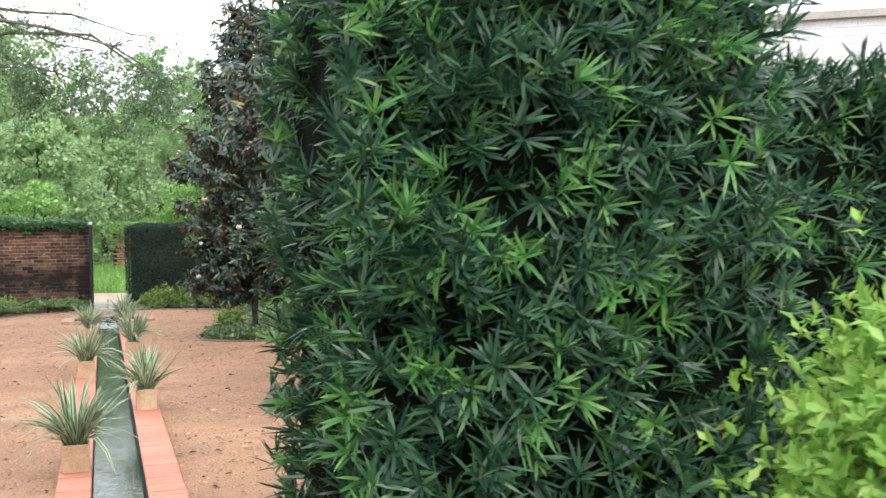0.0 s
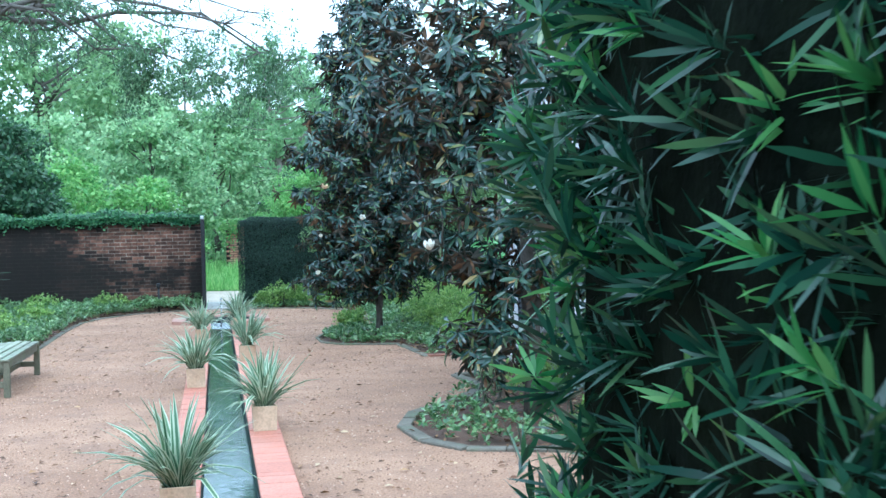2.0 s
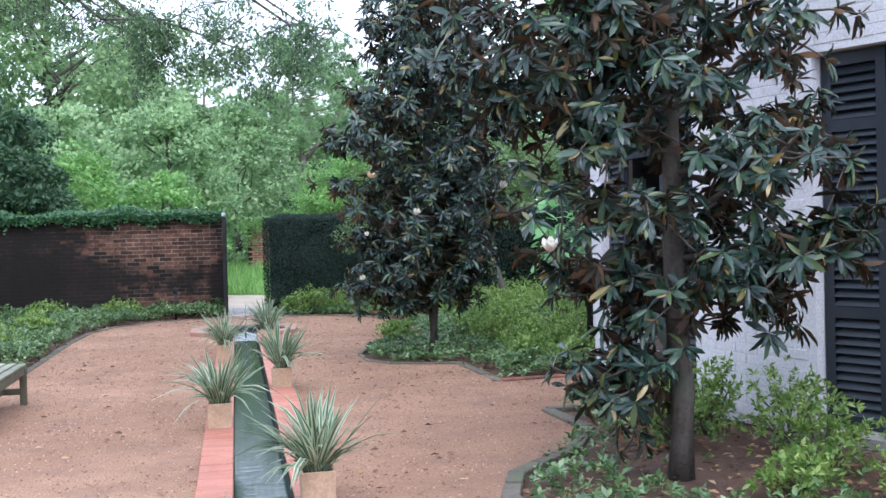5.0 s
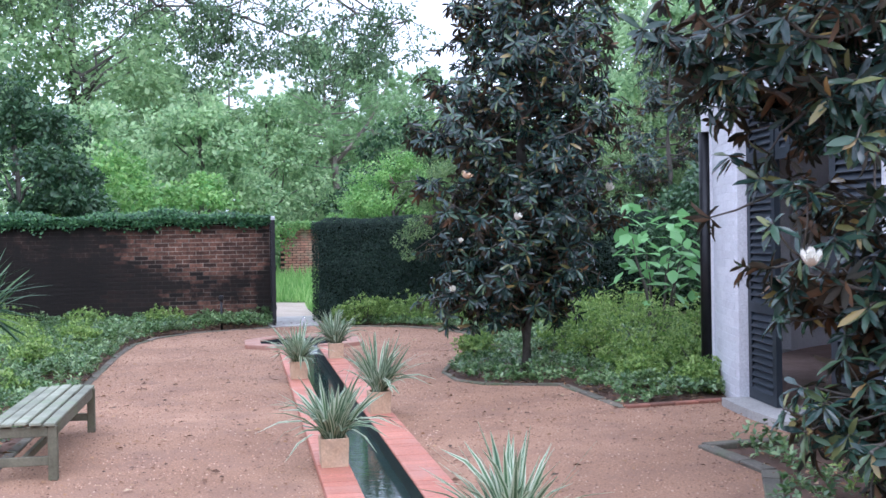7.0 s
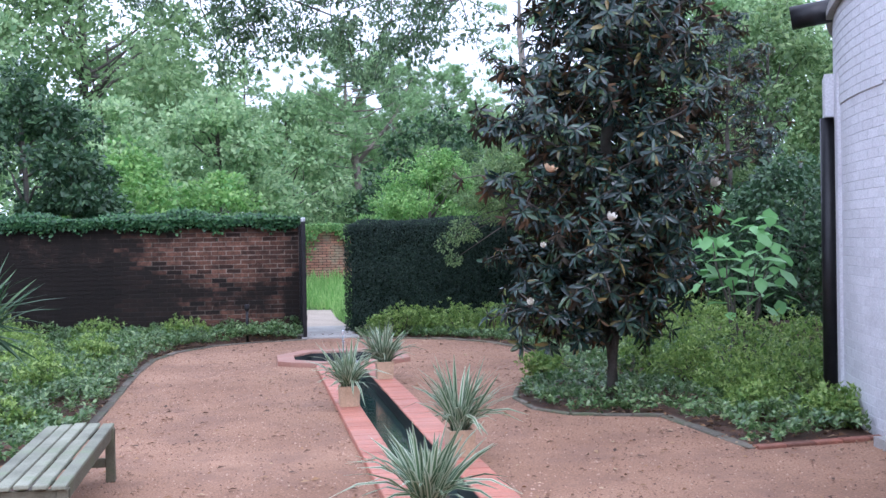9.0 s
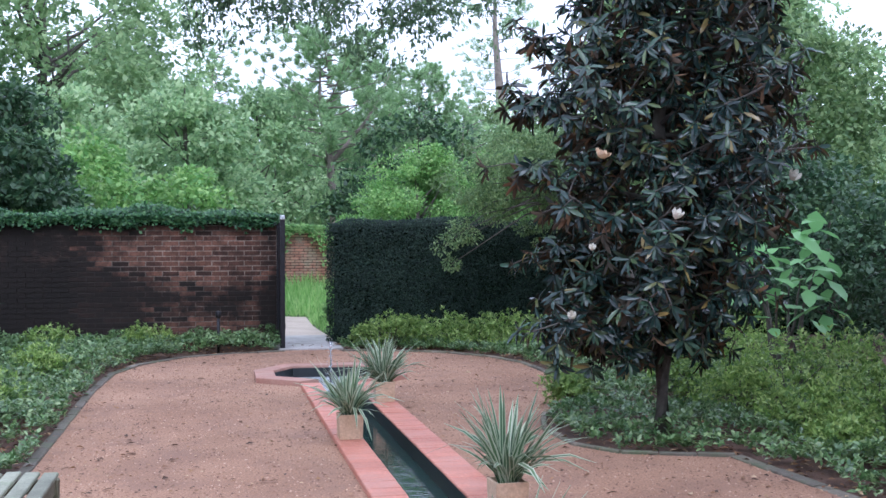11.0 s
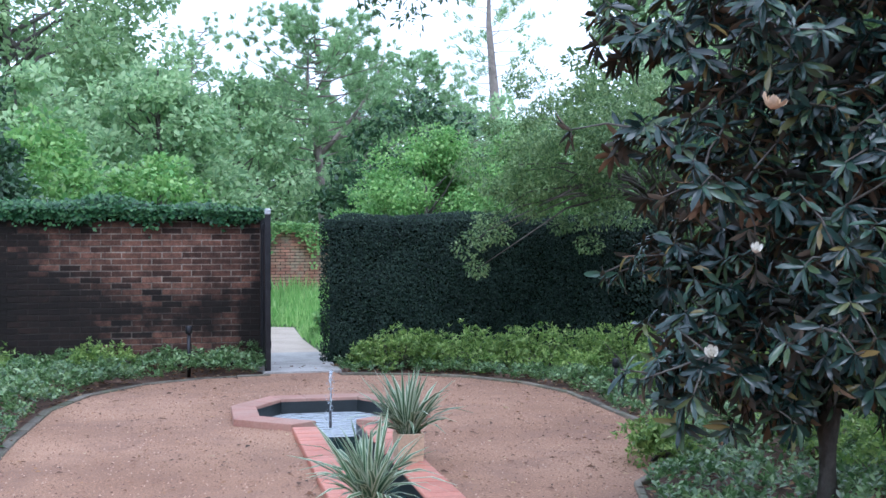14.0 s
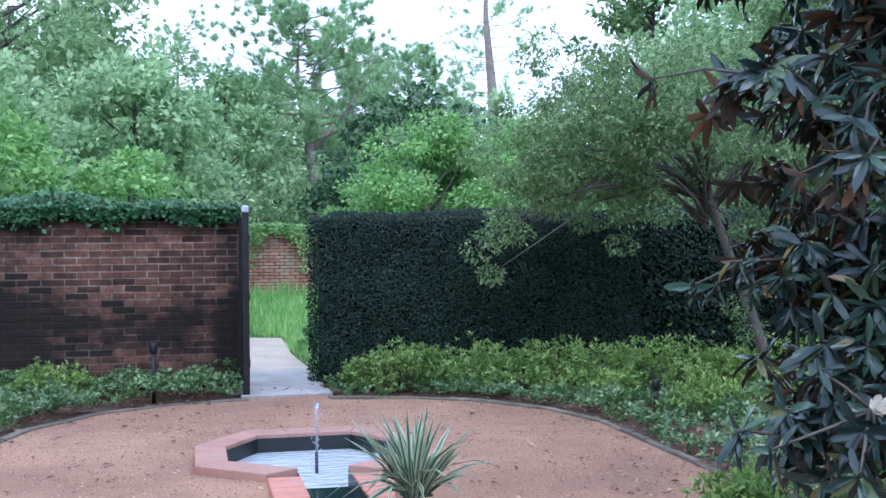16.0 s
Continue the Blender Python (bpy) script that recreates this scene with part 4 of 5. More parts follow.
hedge("clipped_hedge", (0.65, 3.75, 0), (1.95, 5.2, 3.5), [(1, -1), (0, -1), (1, 1), (2, 1)], 430, "tall clipped podocarpus hedge with dark strap leaves")
hedge("clipped_hedge", (-2.0, 3.9, 0), (-0.34, 5.15, 3.5), [(1, -1), (0, 1), (1, 1), (2, 1)], 330, "tall clipped podocarpus hedge beside the opening")
hedge("clipped_hedge", (1.95, 4.3, 0), (5.6, 5.3, 2.24), [(1, -1), (2, 1)], 260, "lower clipped podocarpus hedge behind the shrub", 11)
hedge("clipped_hedge", (-8.5, 4.3, 0), (-2.0, 5.3, 2.5), [(1, -1), (2, 1)], 60, "clipped podocarpus hedge closing the court", 9, 0.16)
tagged(part("hedge_far", box_bm((-8.8, -5.6, -0.05), (12, -4.8, 2.4), 0.05), M["deep"]), "clipped hedge behind the entrance path", "hedge", kind="structure")


def shrub(name, x, y, rx, ry, h, mat, leaf, n, label, category="shrub", k=7, base=0.1, clumps=26, group="", spread=(25, 75)):
    """A shrub: stems from the ground and leaf whorls over a lumpy crown."""
    root = thing(name, x, y, -0.02, label, category, group)
    c = unit(rng.normal(0, 1, (clumps, 3)))
    c[:, 2] = np.abs(c[:, 2]) * 0.9 + 0.02
    cc = c * np.array([rx * 0.72, ry * 0.72, (h - base) * 0.72]) * rng.uniform(0.55, 1.05, (clumps, 1)) + np.array([0, 0, base])
    bm = bmesh.new()
    for q in cc[: min(clumps, 16)]:
        tube(bm, bent((rng.normal(0, 0.03), rng.normal(0, 0.03), 0), tuple(q), 0.04, 3, 0.015), [0.012, 0.009, 0.007, 0.004], 5)
    tagged(part("woody_base", bm, M["bark"], root), kind="stuff")
    per = max(2, n // (clumps * k))
    d = unit(rng.normal(0, 1, (clumps * per, 3)) + np.array([0, 0, 0.5]))
    P0 = np.repeat(cc, per, 0) + d * np.array([rx, ry, h * 0.8]) * 0.36 * rng.uniform(0.35, 1.25, (clumps * per, 1))
    P0[:, 2] = np.maximum(P0[:, 2], 0.04)
    P, D, Nn = whorls(P0, d + rng.normal(0, 0.35, d.shape) + np.array([0, 0, 0.35]), k, spread)
    L = leaf * rng.uniform(0.6, 1.25, len(P))
    part("foliage", leaf_mesh("foliage", P, D, Nn, L, L * 0.42, OVAL), M[mat], root)
    return root


shrub("bright_shrub", 2.08, 3.1, 0.8, 0.6, 1.68, "lime", 0.046, 46000, "bright yellow-green leafy shrub in front of the hedge", clumps=120, base=0.75)
shrub("bright_shrub", 2.75, 3.2, 0.55, 0.5, 1.25, "lime", 0.055, 6000, "bright yellow-green leafy shrub in front of the hedge", clumps=45, base=0.15)

# ---- ground cover and azaleas ----


def ground_cover(name, lo, hi, n, want, avoid, label, h=0.2, leaf=0.06, mat="cover"):
    x, y = scatter(lo, hi, n, want, avoid)
    n = len(x)
    relief = np.array([noise.noise(Vector((a * 1.3, b * 1.3, 0))) + 0.6 * noise.noise(Vector((a * 4, b * 4, 7))) for a, b in zip(x, y)])
    keep = relief > -0.4
    x, y, relief = x[keep], y[keep], relief[keep]
    C = np.stack([x, y, np.maximum(0.03, h * (0.62 + 0.75 * relief) * rng.uniform(0.35, 1.0, len(x)) ** 0.6)], 1)
    A = rng.normal(0, 0.38, C.shape) + np.array([0, 0, 1.0])
    P, D, Nn = whorls(C, A, 6, (35, 88))
    L = leaf * rng.uniform(0.6, 1.2, len(P))
    return tagged(part(name, leaf_mesh(name, P, D, Nn, L, L * 0.5, OVAL), M[mat]), label, "ground cover", kind="stuff")


LEFT_BED = [(-2.46, 5.4), *[(x - 0.01, y + 0.02) for x, y in LEFT_EDGE[1:]], (-0.22, WY - 0.05), (-7, WY - 0.05), (-7, 5.4)]
ground_cover("ground_cover", (-5.0, 15.5), (-0.2, WY), 23000, LEFT_BED, GRAVEL, "glossy low evergreen ground cover in the bed", 0.33, 0.058)
RIGHT_BED = [(0.72, 26.8), *[(x + 0.06, y + 0.04) for x, y in BACK_EDGE[1:]], *[(x + 0.07, y) for x, y in TONGUE[1:-1]], (2.6, 18.1), (2.7, 16.6), (3.9, 16.75), (4.4, 18.3), (6.0, 21), (7.5, WY - 0.1), (0.72, WY - 0.1)]
ground_cover("ground_cover", (0.6, 16), (6.2, WY), 19000, RIGHT_BED, GRAVEL, "glossy low evergreen ground cover in the bed", 0.21, 0.058)
NEAR_BED = [(3.95, 14.6), (2.66, 14.5), (2.7, 13.7), (2.4, 13.0), (1.82, 12.3), (1.62, 11.75), (1.66, 11.15), (1.86, 10.8), (2.6, 10.5), (4.6, 10.3), (4.4, 12.5)]
ground_cover("ground_cover", (1.5, 10.5), (4.4, 15), 420, NEAR_BED, GRAVEL, "low evergreen ground cover under the magnolia", 0.19, 0.062)
x, y = scatter((1.5, 10.2), (4.4, 15), 1600, NEAR_BED, [(2.2, 11.0), (4.4, 10.8), (4.4, 14.2), (2.9, 14.2), (2.7, 13.0), (2.1, 12.2)])
C = np.stack([x, y, rng.uniform(0.04, 0.2, len(x))], 1)
P, D, Nn = whorls(C, rng.normal(0, 0.4, C.shape) + np.array([0, 0, 1.0]), 6, (35, 88))
tagged(part("ground_cover", leaf_mesh("cover_rim", P, D, Nn, 0.06 * rng.uniform(0.6, 1.2, len(P)), 0.03, OVAL), M["cover"]), "low evergreen ground cover along the edging", "ground cover", kind="stuff")

x, y = scatter((-7, 6), (7, WY), 42000, None, GRAVEL)
n = len(x)
ang = rng.uniform(0, 6.28, n)
D = np.stack([np.cos(ang), np.sin(ang), rng.uniform(-0.1, 0.35, n)], 1)
sz = rng.uniform(0.03, 0.085, n)
tagged(part("leaf_litter", leaf_mesh("leaf_litter", np.stack([x, y, rng.uniform(-0.005, 0.03, n)], 1), D, np.stack([rng.normal(0, .4, n), rng.normal(0, .4, n), np.ones(n)], 1), sz, sz * 0.42, OVAL), M["litter"]), "brown fallen leaves and mulch in the beds", "leaf litter", kind="stuff")

AZ = "loose light-green azalea bush in the bed"
for x, y, rx, h in [(1.5, 27.1, 0.5, 0.62), (2.3, 26.9, 0.6, 0.66), (3.2, 26.5, 0.65, 0.7), (4.1, 26.0, 0.7, 0.75), (5.1, 25.4, 0.8, 0.8), (3.9, 24.6, 0.5, 0.5), (4.6, 23.6, 0.6, 0.62), (5.8, 24.2, 0.7, 0.75),
                    (3.55, 20.9, 0.62, 0.78), (4.35, 20.5, 0.7, 0.86), (3.5, 19.9, 0.55, 0.7), (4.5, 19.4, 0.65, 0.72), (3.55, 18.9, 0.5, 0.55), (4.1, 18.5, 0.55, 0.5), (3.3, 17.9, 0.42, 0.36), (3.75, 17.3, 0.4, 0.36), (5.2, 20.8, 0.6, 0.85),
                    (2.2, 20.9, 0.35, 0.4), (1.9, 27.3, 0.5, 0.5), (2.8, 26.95, 0.55, 0.55), (3.7, 26.5, 0.6, 0.6), (4.6, 25.9, 0.6, 0.62), (5.9, 25.8, 0.7, 0.85), (3.3, 25.7, 0.4, 0.35), (1.15, 27.35, 0.35, 0.4)]:
    shrub("azalea_bush", x, y, rx, rx, h, "azalea", 0.054, 2600, AZ, "azalea", 6, 0.08, 30, "azaleas")
for x, y, rx, h in [(3.4, 13.3, 0.4, 0.72), (3.7, 12.6, 0.45, 0.75), (3.55, 11.9, 0.4, 0.6), (3.9, 11.2, 0.4, 0.85), (3.0, 12.9, 0.35, 0.5), (3.5, 10.8, 0.35, 0.42), (3.4, 14.2, 0.35, 0.5), (3.05, 11.3, 0.25, 0.3)]:
    shrub("azalea_bush", x, y, rx, rx, h, "azalea", 0.055, 1000, "sparse azalea bush on leaf-strewn soil", "azalea", 6, 0.12, 18, "azaleas")
for x, y, rx, h in [(-3.1, 23.6, 0.5, 0.5), (-3.6, 22.3, 0.6, 0.55), (-3.2, 21.0, 0.5, 0.5), (-4.2, 24.8, 0.7, 0.6), (-3.9, 19.8, 0.6, 0.55), (-2.1, 27.3, 0.5, 0.5), (-3.3, 26.6, 0.6, 0.55), (-3.2, 18.6, 0.45, 0.42), (-4.6, 21.8, 0.7, 0.6), (-4.8, 26.6, 0.8, 0.7)]:
    shrub("azalea_bush", x, y, rx, rx, h, "azalea", 0.054, 2400, AZ, "azalea", 6, 0.08, 26, "azaleas")

# spiky palm-like plant at the bed's far side
spk = thing("spiky_plant", -3.36, 19.2, 0, "dark arching strap-leaved plant at the bed", "plant")
C = np.stack([rng.normal(0, 0.05, 7), rng.normal(0, 0.05, 7), rng.uniform(0.7, 1.25, 7)], 1)
P, D, Nn = whorls(C, rng.normal(0, 0.3, C.shape) + np.array([0, 0, 1.0]), 16, (35, 110))
part("leaves", leaf_mesh("leaves", P, D, Nn, rng.uniform(0.4, 0.72, len(P)), 0.03, STRAP), M["deep"], spk)
part("stem", tube(bmesh.new(), [(0, 0, -0.02), (0.02, 0, 0.6), (0, 0.02, 1.2)], [0.05, 0.04, 0.03], 8), M["bark"], spk)

# large-leaved plant by the pavilion
big = thing("large_leaved_plant", 5.2, 22.2, 0, "tall plant with large pale-green drooping leaves", "plant")
bm = bmesh.new()
tips = []
for i in range(8):
    a = i * 0.8
    top = (0.38 * math.cos(a), 0.38 * math.sin(a), 1.1 + 0.1 * (i % 5))
    tube(bm, bent((0.05 * math.cos(a), 0.05 * math.sin(a), -0.02), top, 0.05, 4, 0.02), [0.022, 0.02, 0.016, 0.012, 0.008], 6)
    tips.append((top, a))
part("woody_base", bm, M["bark"], big)
me_big = leaf_mesh("leaf", np.zeros((1, 3)), np.array([[0, 1.0, -0.15]]), np.array([[0, 0.1, 1.0]]), 0.3, 0.2, DOUBLE)
me_big.materials.append(M["big_leaf"])
for top, a in tips:
    for j in range(11):
        z = top[2] + 0.62 - 0.11 * j
        l = new("leaf", me_big)
        l.parent = big
        f = 1.0 + 0.04 * j
        l.matrix_basis = Matrix.Translation((top[0] * f, top[1] * f, max(0.5, z))) @ Euler((random.uniform(-0.55, 0.25), random.uniform(-0.3, 0.3), a + j * 2.4)).to_matrix().to_4x4() @ Matrix.Diagonal((random.uniform(0.7, 1.25),) * 3 + (1,))

# ---- magnolias ----


def magnolia(x, y, height, profile, n_limb, seed, label, low=0.6, twigs=1.0, blooms=(), extra=(), leaf="magnolia"):
    """Upright tree with a tapered trunk, spreading limbs, leaf whorls at every twig end, and a few blooms.
    profile: crown radius at fractions of the height."""
    global rng
    kept, rng = rng, np.random.default_rng(seed)
    root = thing("magnolia_tree", x, y, -0.02, label, "tree", "magnolias")
    lean = rng.normal(0, 0.03, 2)
    trunk = [(lean[0] * s * 2, lean[1] * s * 2, height * 0.95 * s) for s in np.linspace(0, 1, 9)]
    trunk = [(a + (rng.normal(0, 0.02) if 0 < i < 8 else 0), b, c) for i, (a, b, c) in enumerate(trunk)]
    part("trunk", tube(bmesh.new(), trunk, [0.085, 0.075, 0.068, 0.062, 0.055, 0.044, 0.034, 0.022, 0.01], 10), M["bark"], root)
    C, A, tw = [], [], bmesh.new()
    xs, ys = [p[0] for p in profile], [p[1] for p in profile]
    ends = []
    for i in range(n_limb):
        s = (i + 0.5) / n_limb
        z = low + (height - low) * s
        a = i * 2.4 + rng.normal(0, 0.25)
        r = np.interp(z, xs, ys) * rng.uniform(0.62, 1.22)
        ends.append((a, z, r))
    ends += list(extra)
    for a, z, r in ends:
        z0 = max(low * 0.75, z - r * rng.uniform(0.1, 0.4))
        s0 = min(1.0, z0 / (height * 0.95))
        st = (np.interp(s0, np.linspace(0, 1, 9), [p[0] for p in trunk]), np.interp(s0, np.linspace(0, 1, 9), [p[1] for p in trunk]), z0)
        e = (st[0] + r * math.cos(a), st[1] + r * math.sin(a), z + 0.05)
        line = bent(st, e, -0.06 * r, 5, 0.035 * r)
        bm = bmesh.new()
        th = 0.011 + 0.011 * r
        tube(bm, line, [th, th * 0.85, th * 0.7, th * 0.55, th * 0.42, th * 0.28], 6)
        C.append(e)
        A.append((math.cos(a), math.sin(a), 0.6))
        for j in range(int((4 + 11 * r) * twigs)):
            u = rng.uniform(0.22, 1.0)
            q = np.array(line[min(5, int(u * 5))]) * (1 - (u * 5 % 1)) + np.array(line[min(5, int(u * 5) + 1)]) * (u * 5 % 1)
            d = np.array([math.cos(a), math.sin(a), 0]) * 0.4 + rng.normal(0, 0.75, 3)
            d[2] = d[2] * 0.7 + 0.15
            d /= np.linalg.norm(d)
            tip = q + d * rng.uniform(0.12, 0.42) * min(1, 0.5 + r)
            tube(tw, [tuple(q), tuple((q + tip) / 2 + rng.normal(0, 0.02, 3)), tuple(tip)], [0.008, 0.006, 0.004], 4)
            C.append(tip)
            A.append(d + np.array([0, 0, 0.45]))
            if rng.random() < 0.6:
                C.append(q + (tip - q) * 0.5 + rng.normal(0, 0.03, 3))
                A.append(d + np.array([0, 0, 0.3]) + rng.normal(0, 0.4, 3))
        part("limb", bm, M["bark"], root)
    tagged(part("twig_growth", tw, M["bark"], root), kind="stuff")
    C, A = np.array(C), np.array(A)
    P, D, Nn = whorls(C, A, 10, (35, 110), -0.6)
    n = len(P)
    L = rng.uniform(0.09, 0.165, n)
    me = leaf_mesh("foliage", P, D, Nn, L, L * rng.uniform(0.25, 0.34, n), DOUBLE, under=True)
    me.materials.append(M[leaf])
    me.materials.append(M["magnolia_under"])
    part("foliage", me, None, root, "glossy dark leaves with rusty undersides")
    for bx, by, bz, size, old in blooms:
        fl = bmesh.new()
        for ring_i, (m_n, tilt, ln) in enumerate(((6, 0.95, 1.0), (4, 0.45, 0.8)) if not old else ((6, 1.35, 1.0), (3, 0.9, 0.7))):
            for q in range(m_n):
                aa = 2 * math.pi * q / m_n + ring_i * 0.4
                pts = []
                for u, wd in ((0, 0.12), (0.35, 0.36), (0.75, 0.38), (1.0, 0.12)):
                    tl = tilt * (1.15 - 0.55 * u)
                    rr, zz = u * math.sin(tl) * size * ln, u * math.cos(tl) * size * ln
                    pts.append([fl.verts.new((rr * math.cos(aa) - sx * wd * size * 0.6 * math.sin(aa), rr * math.sin(aa) + sx * wd * size * 0.6 * math.cos(aa), zz + abs(sx) * 0.008)) for sx in (-1, 0, 1)])
                for p1, p2 in zip(pts, pts[1:]):
                    for c in range(2):
                        fl.faces.new((p1[c], p1[c + 1], p2[c + 1], p2[c])).smooth = True
        f = part("flower", fl, M["old_petal"] if old else M["petal"], root, "faded tan bloom" if old else "creamy white bloom")
        f.location = (bx - x, by - y, bz + 0.02)
        f.rotation_euler = (rng.normal(0, 0.3) + 0.7, rng.normal(0, 0.3), 0)
    rng = kept
    return root


magnolia(2.66, 12.0, 4.6, [(0.5, 0.3), (0.9, 0.5), (1.5, 0.72), (2.1, 0.8), (2.6, 1.1), (3.2, 1.15), (4.0, 0.8), (4.6, 0.3)], 40, 11, "young magnolia with open layered branches and glossy leaves", 1.0, 1.12,
         [(1.726, 11.52, 1.40, 0.085, False)], [(3.0, 0.55, 0.65), (3.6, 0.5, 0.6), (2.5, 0.6, 0.5), (2.6, 2.9, 1.2), (3.3, 2.75, 1.25), (3.9, 2.9, 1.1), (2.2, 2.6, 1.1), (3.1, 3.2, 1.2), (2.9, 0.75, 0.6), (2.7, 1.3, 0.75), (2.9, 2.5, 1.3), (3.6, 2.45, 1.15), (0.1, 1.4, 1.05), (-0.4, 1.6, 1.1), (0.3, 2.1, 1.15), (-0.9, 1.35, 0.9), (-1.2, 2.0, 1.0)], "magnolia_lit_young")
magnolia(2.42, 19.1, 5.3, [(0.7, 0.45), (1.0, 0.7), (1.6, 0.84), (2.2, 0.98), (2.8, 1.06), (3.4, 0.98), (4.2, 0.75), (4.9, 0.4), (5.4, 0.15)], 100, 23, "dense conical magnolia with dark glossy leaves and white blooms", 0.78, 1.2,
         [(1.57, 18.2, 2.16, 0.085, True), (2.05, 18.0, 1.72, 0.08, False), (3.15, 18.35, 2.03, 0.09, False), (1.52, 18.25, 1.50, 0.05, False), (1.52, 18.7, 0.98, 0.065, False)],
         [(3.2, 0.85, 0.95), (2.9, 0.92, 0.9), (3.5, 0.95, 0.95)])
magnolia(8.1, 28.9, 5.9, [(0.6, 0.6), (2.2, 1.2), (3.4, 1.2), (4.6, 0.9), (5.9, 0.2)], 46, 37, "tall magnolia with rusty-backed leaves behind the garden wall", 0.9, 0.9)

# ---- small tree over the ivy wall ----
tr = thing("small_tree", 5.0, 25.5, -0.02, "small leaning tree whose leafy branches arch over the wall", "tree")
bm = bmesh.new()
tube(bm, [(0, 0, 0), (-0.15, 0, 0.6), (-0.35, 0.05, 1.2), (-0.6, 0.1, 1.9), (-0.7, 0.1, 2.3)], [0.07, 0.06, 0.05, 0.042, 0.035], 9)
part("trunk", bm, M["bark"], tr)
cl = []
for i in range(30):
    a = rng.uniform(0, 6.28)
    e = np.array([-0.95 + 1.75 * math.cos(a) * rng.uniform(0.4, 1.0), 0.5 + 1.3 * math.sin(a) * rng.uniform(0.3, 1.0), rng.uniform(2.15, 3.15)])
    part("limb", tube(bmesh.new(), bent((-0.68, 0.1, rng.uniform(1.7, 2.3)), e, 0.2, 4, 0.05), [0.024, 0.018, 0.013, 0.009, 0.005], 5), M["bark"], tr)
    cl.append(e)
for e in [(-3.05, -0.05, 1.55), (-2.95, 0.0, 1.3), (-2.8, 0.1, 1.85), (-2.5, 0.3, 2.0), (-2.7, 0.05, 1.7), (-2.3, 0.1, 1.95), (-2.05, 0.15, 2.1), (-0.6, -0.5, 1.7), (0.3, -0.3, 1.6), (-2.9, -0.05, 1.7), (-0.2, 0.1, 0.7), (-0.4, 0.0, 0.95)]:
    part("limb", tube(bmesh.new(), bent((-0.68, 0.1, 2.0), e, 0.35, 4, 0.05), [0.02, 0.016, 0.012, 0.008, 0.004], 5), M["bark"], tr)
    cl.append(np.array(e))
cl = np.array(cl)
more = np.repeat(cl[:30], 8, 0) + rng.normal(0, 0.34, (240, 3))
P, D, Nn = cloud(np.concatenate([cl, more]), np.concatenate([rng.uniform(0.12, 0.22, len(cl)), rng.uniform(0.12, 0.26, 240)]), 190, 0.7, 0.3)
L = rng.uniform(0.035, 0.062, len(P))
part("foliage", leaf_mesh("foliage", P, D, Nn, L, L * 0.5, OVAL), M["crape"], tr)

# ---- oak limbs over the court ----
oak = thing("live_oak", -7.2, 22.0, -0.02, "spreading live oak with limbs over the garden", "tree")
part("trunk", tube(bmesh.new(), [(0, 0, 0), (0.1, 0, 1.2), (0.3, 0.1, 2.6), (0.8, 0, 4.2), (1.4, 0.1, 5.6)], [0.42, 0.34, 0.3, 0.26, 0.2], 14), M["bark"], oak)
cl, tw = [], bmesh.new()
for e in [(5.0, 0.5, 4.8), (6.4, 0.0, 4.7), (7.4, 0.8, 4.4), (8.3, -0.2, 4.6), (8.9, 0.7, 4.7), (4.2, 2.5, 5.2), (7.2, 1.6, 5.3), (7.9, 0.3, 5.4), (5.6, 1.4, 4.9)]:
    ln = bent((0.9, 0.0, 4.6), e, 0.8, 8, 0.2)
    bm = tube(bmesh.new(), ln, list(np.linspace(0.08, 0.010, 9)), 7)
    for q in ln[2:]:
        for j in range(5):
            t = np.array(q) + np.array([rng.normal(0, 0.5), rng.normal(0, 0.5), rng.normal(-0.2, 0.25)])
            tube(tw, bent(q, t, 0.08, 3, 0.05), [0.012, 0.008, 0.006, 0.003], 4)
            cl.append(t)
    part("limb", bm, M["bark"], oak)
tagged(part("twig_growth", tw, M["bark"], oak), kind="stuff")
for i in range(24):
    top = (7.2 + rng.uniform(-1.3, 1.6), rng.uniform(-1.0, 1.2), rng.uniform(4.35, 4.75))
    tip = (top[0] + rng.normal(0, 0.35), top[1] + rng.normal(0, 0.2), top[2] - rng.uniform(0.25, 0.95))
    ln = bent(top, tip, 0.12, 5, 0.05)
    part("limb", tube(bmesh.new(), ln, list(np.linspace(0.012, 0.003, 6)), 5), M["bark"], oak)
    for q in ln[1:]:
        for j in range(2):
            cl.append(np.array(q) + rng.normal(0, 0.12, 3))
cl = np.array(cl)
P, D, Nn = cloud(cl, rng.uniform(0.08, 0.19, len(cl)), 34, 0.8, 0.4)
L = rng.uniform(0.05, 0.095, len(P))
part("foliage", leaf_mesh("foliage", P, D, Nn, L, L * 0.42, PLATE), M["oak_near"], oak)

# ---- woodland beyond the wall ----


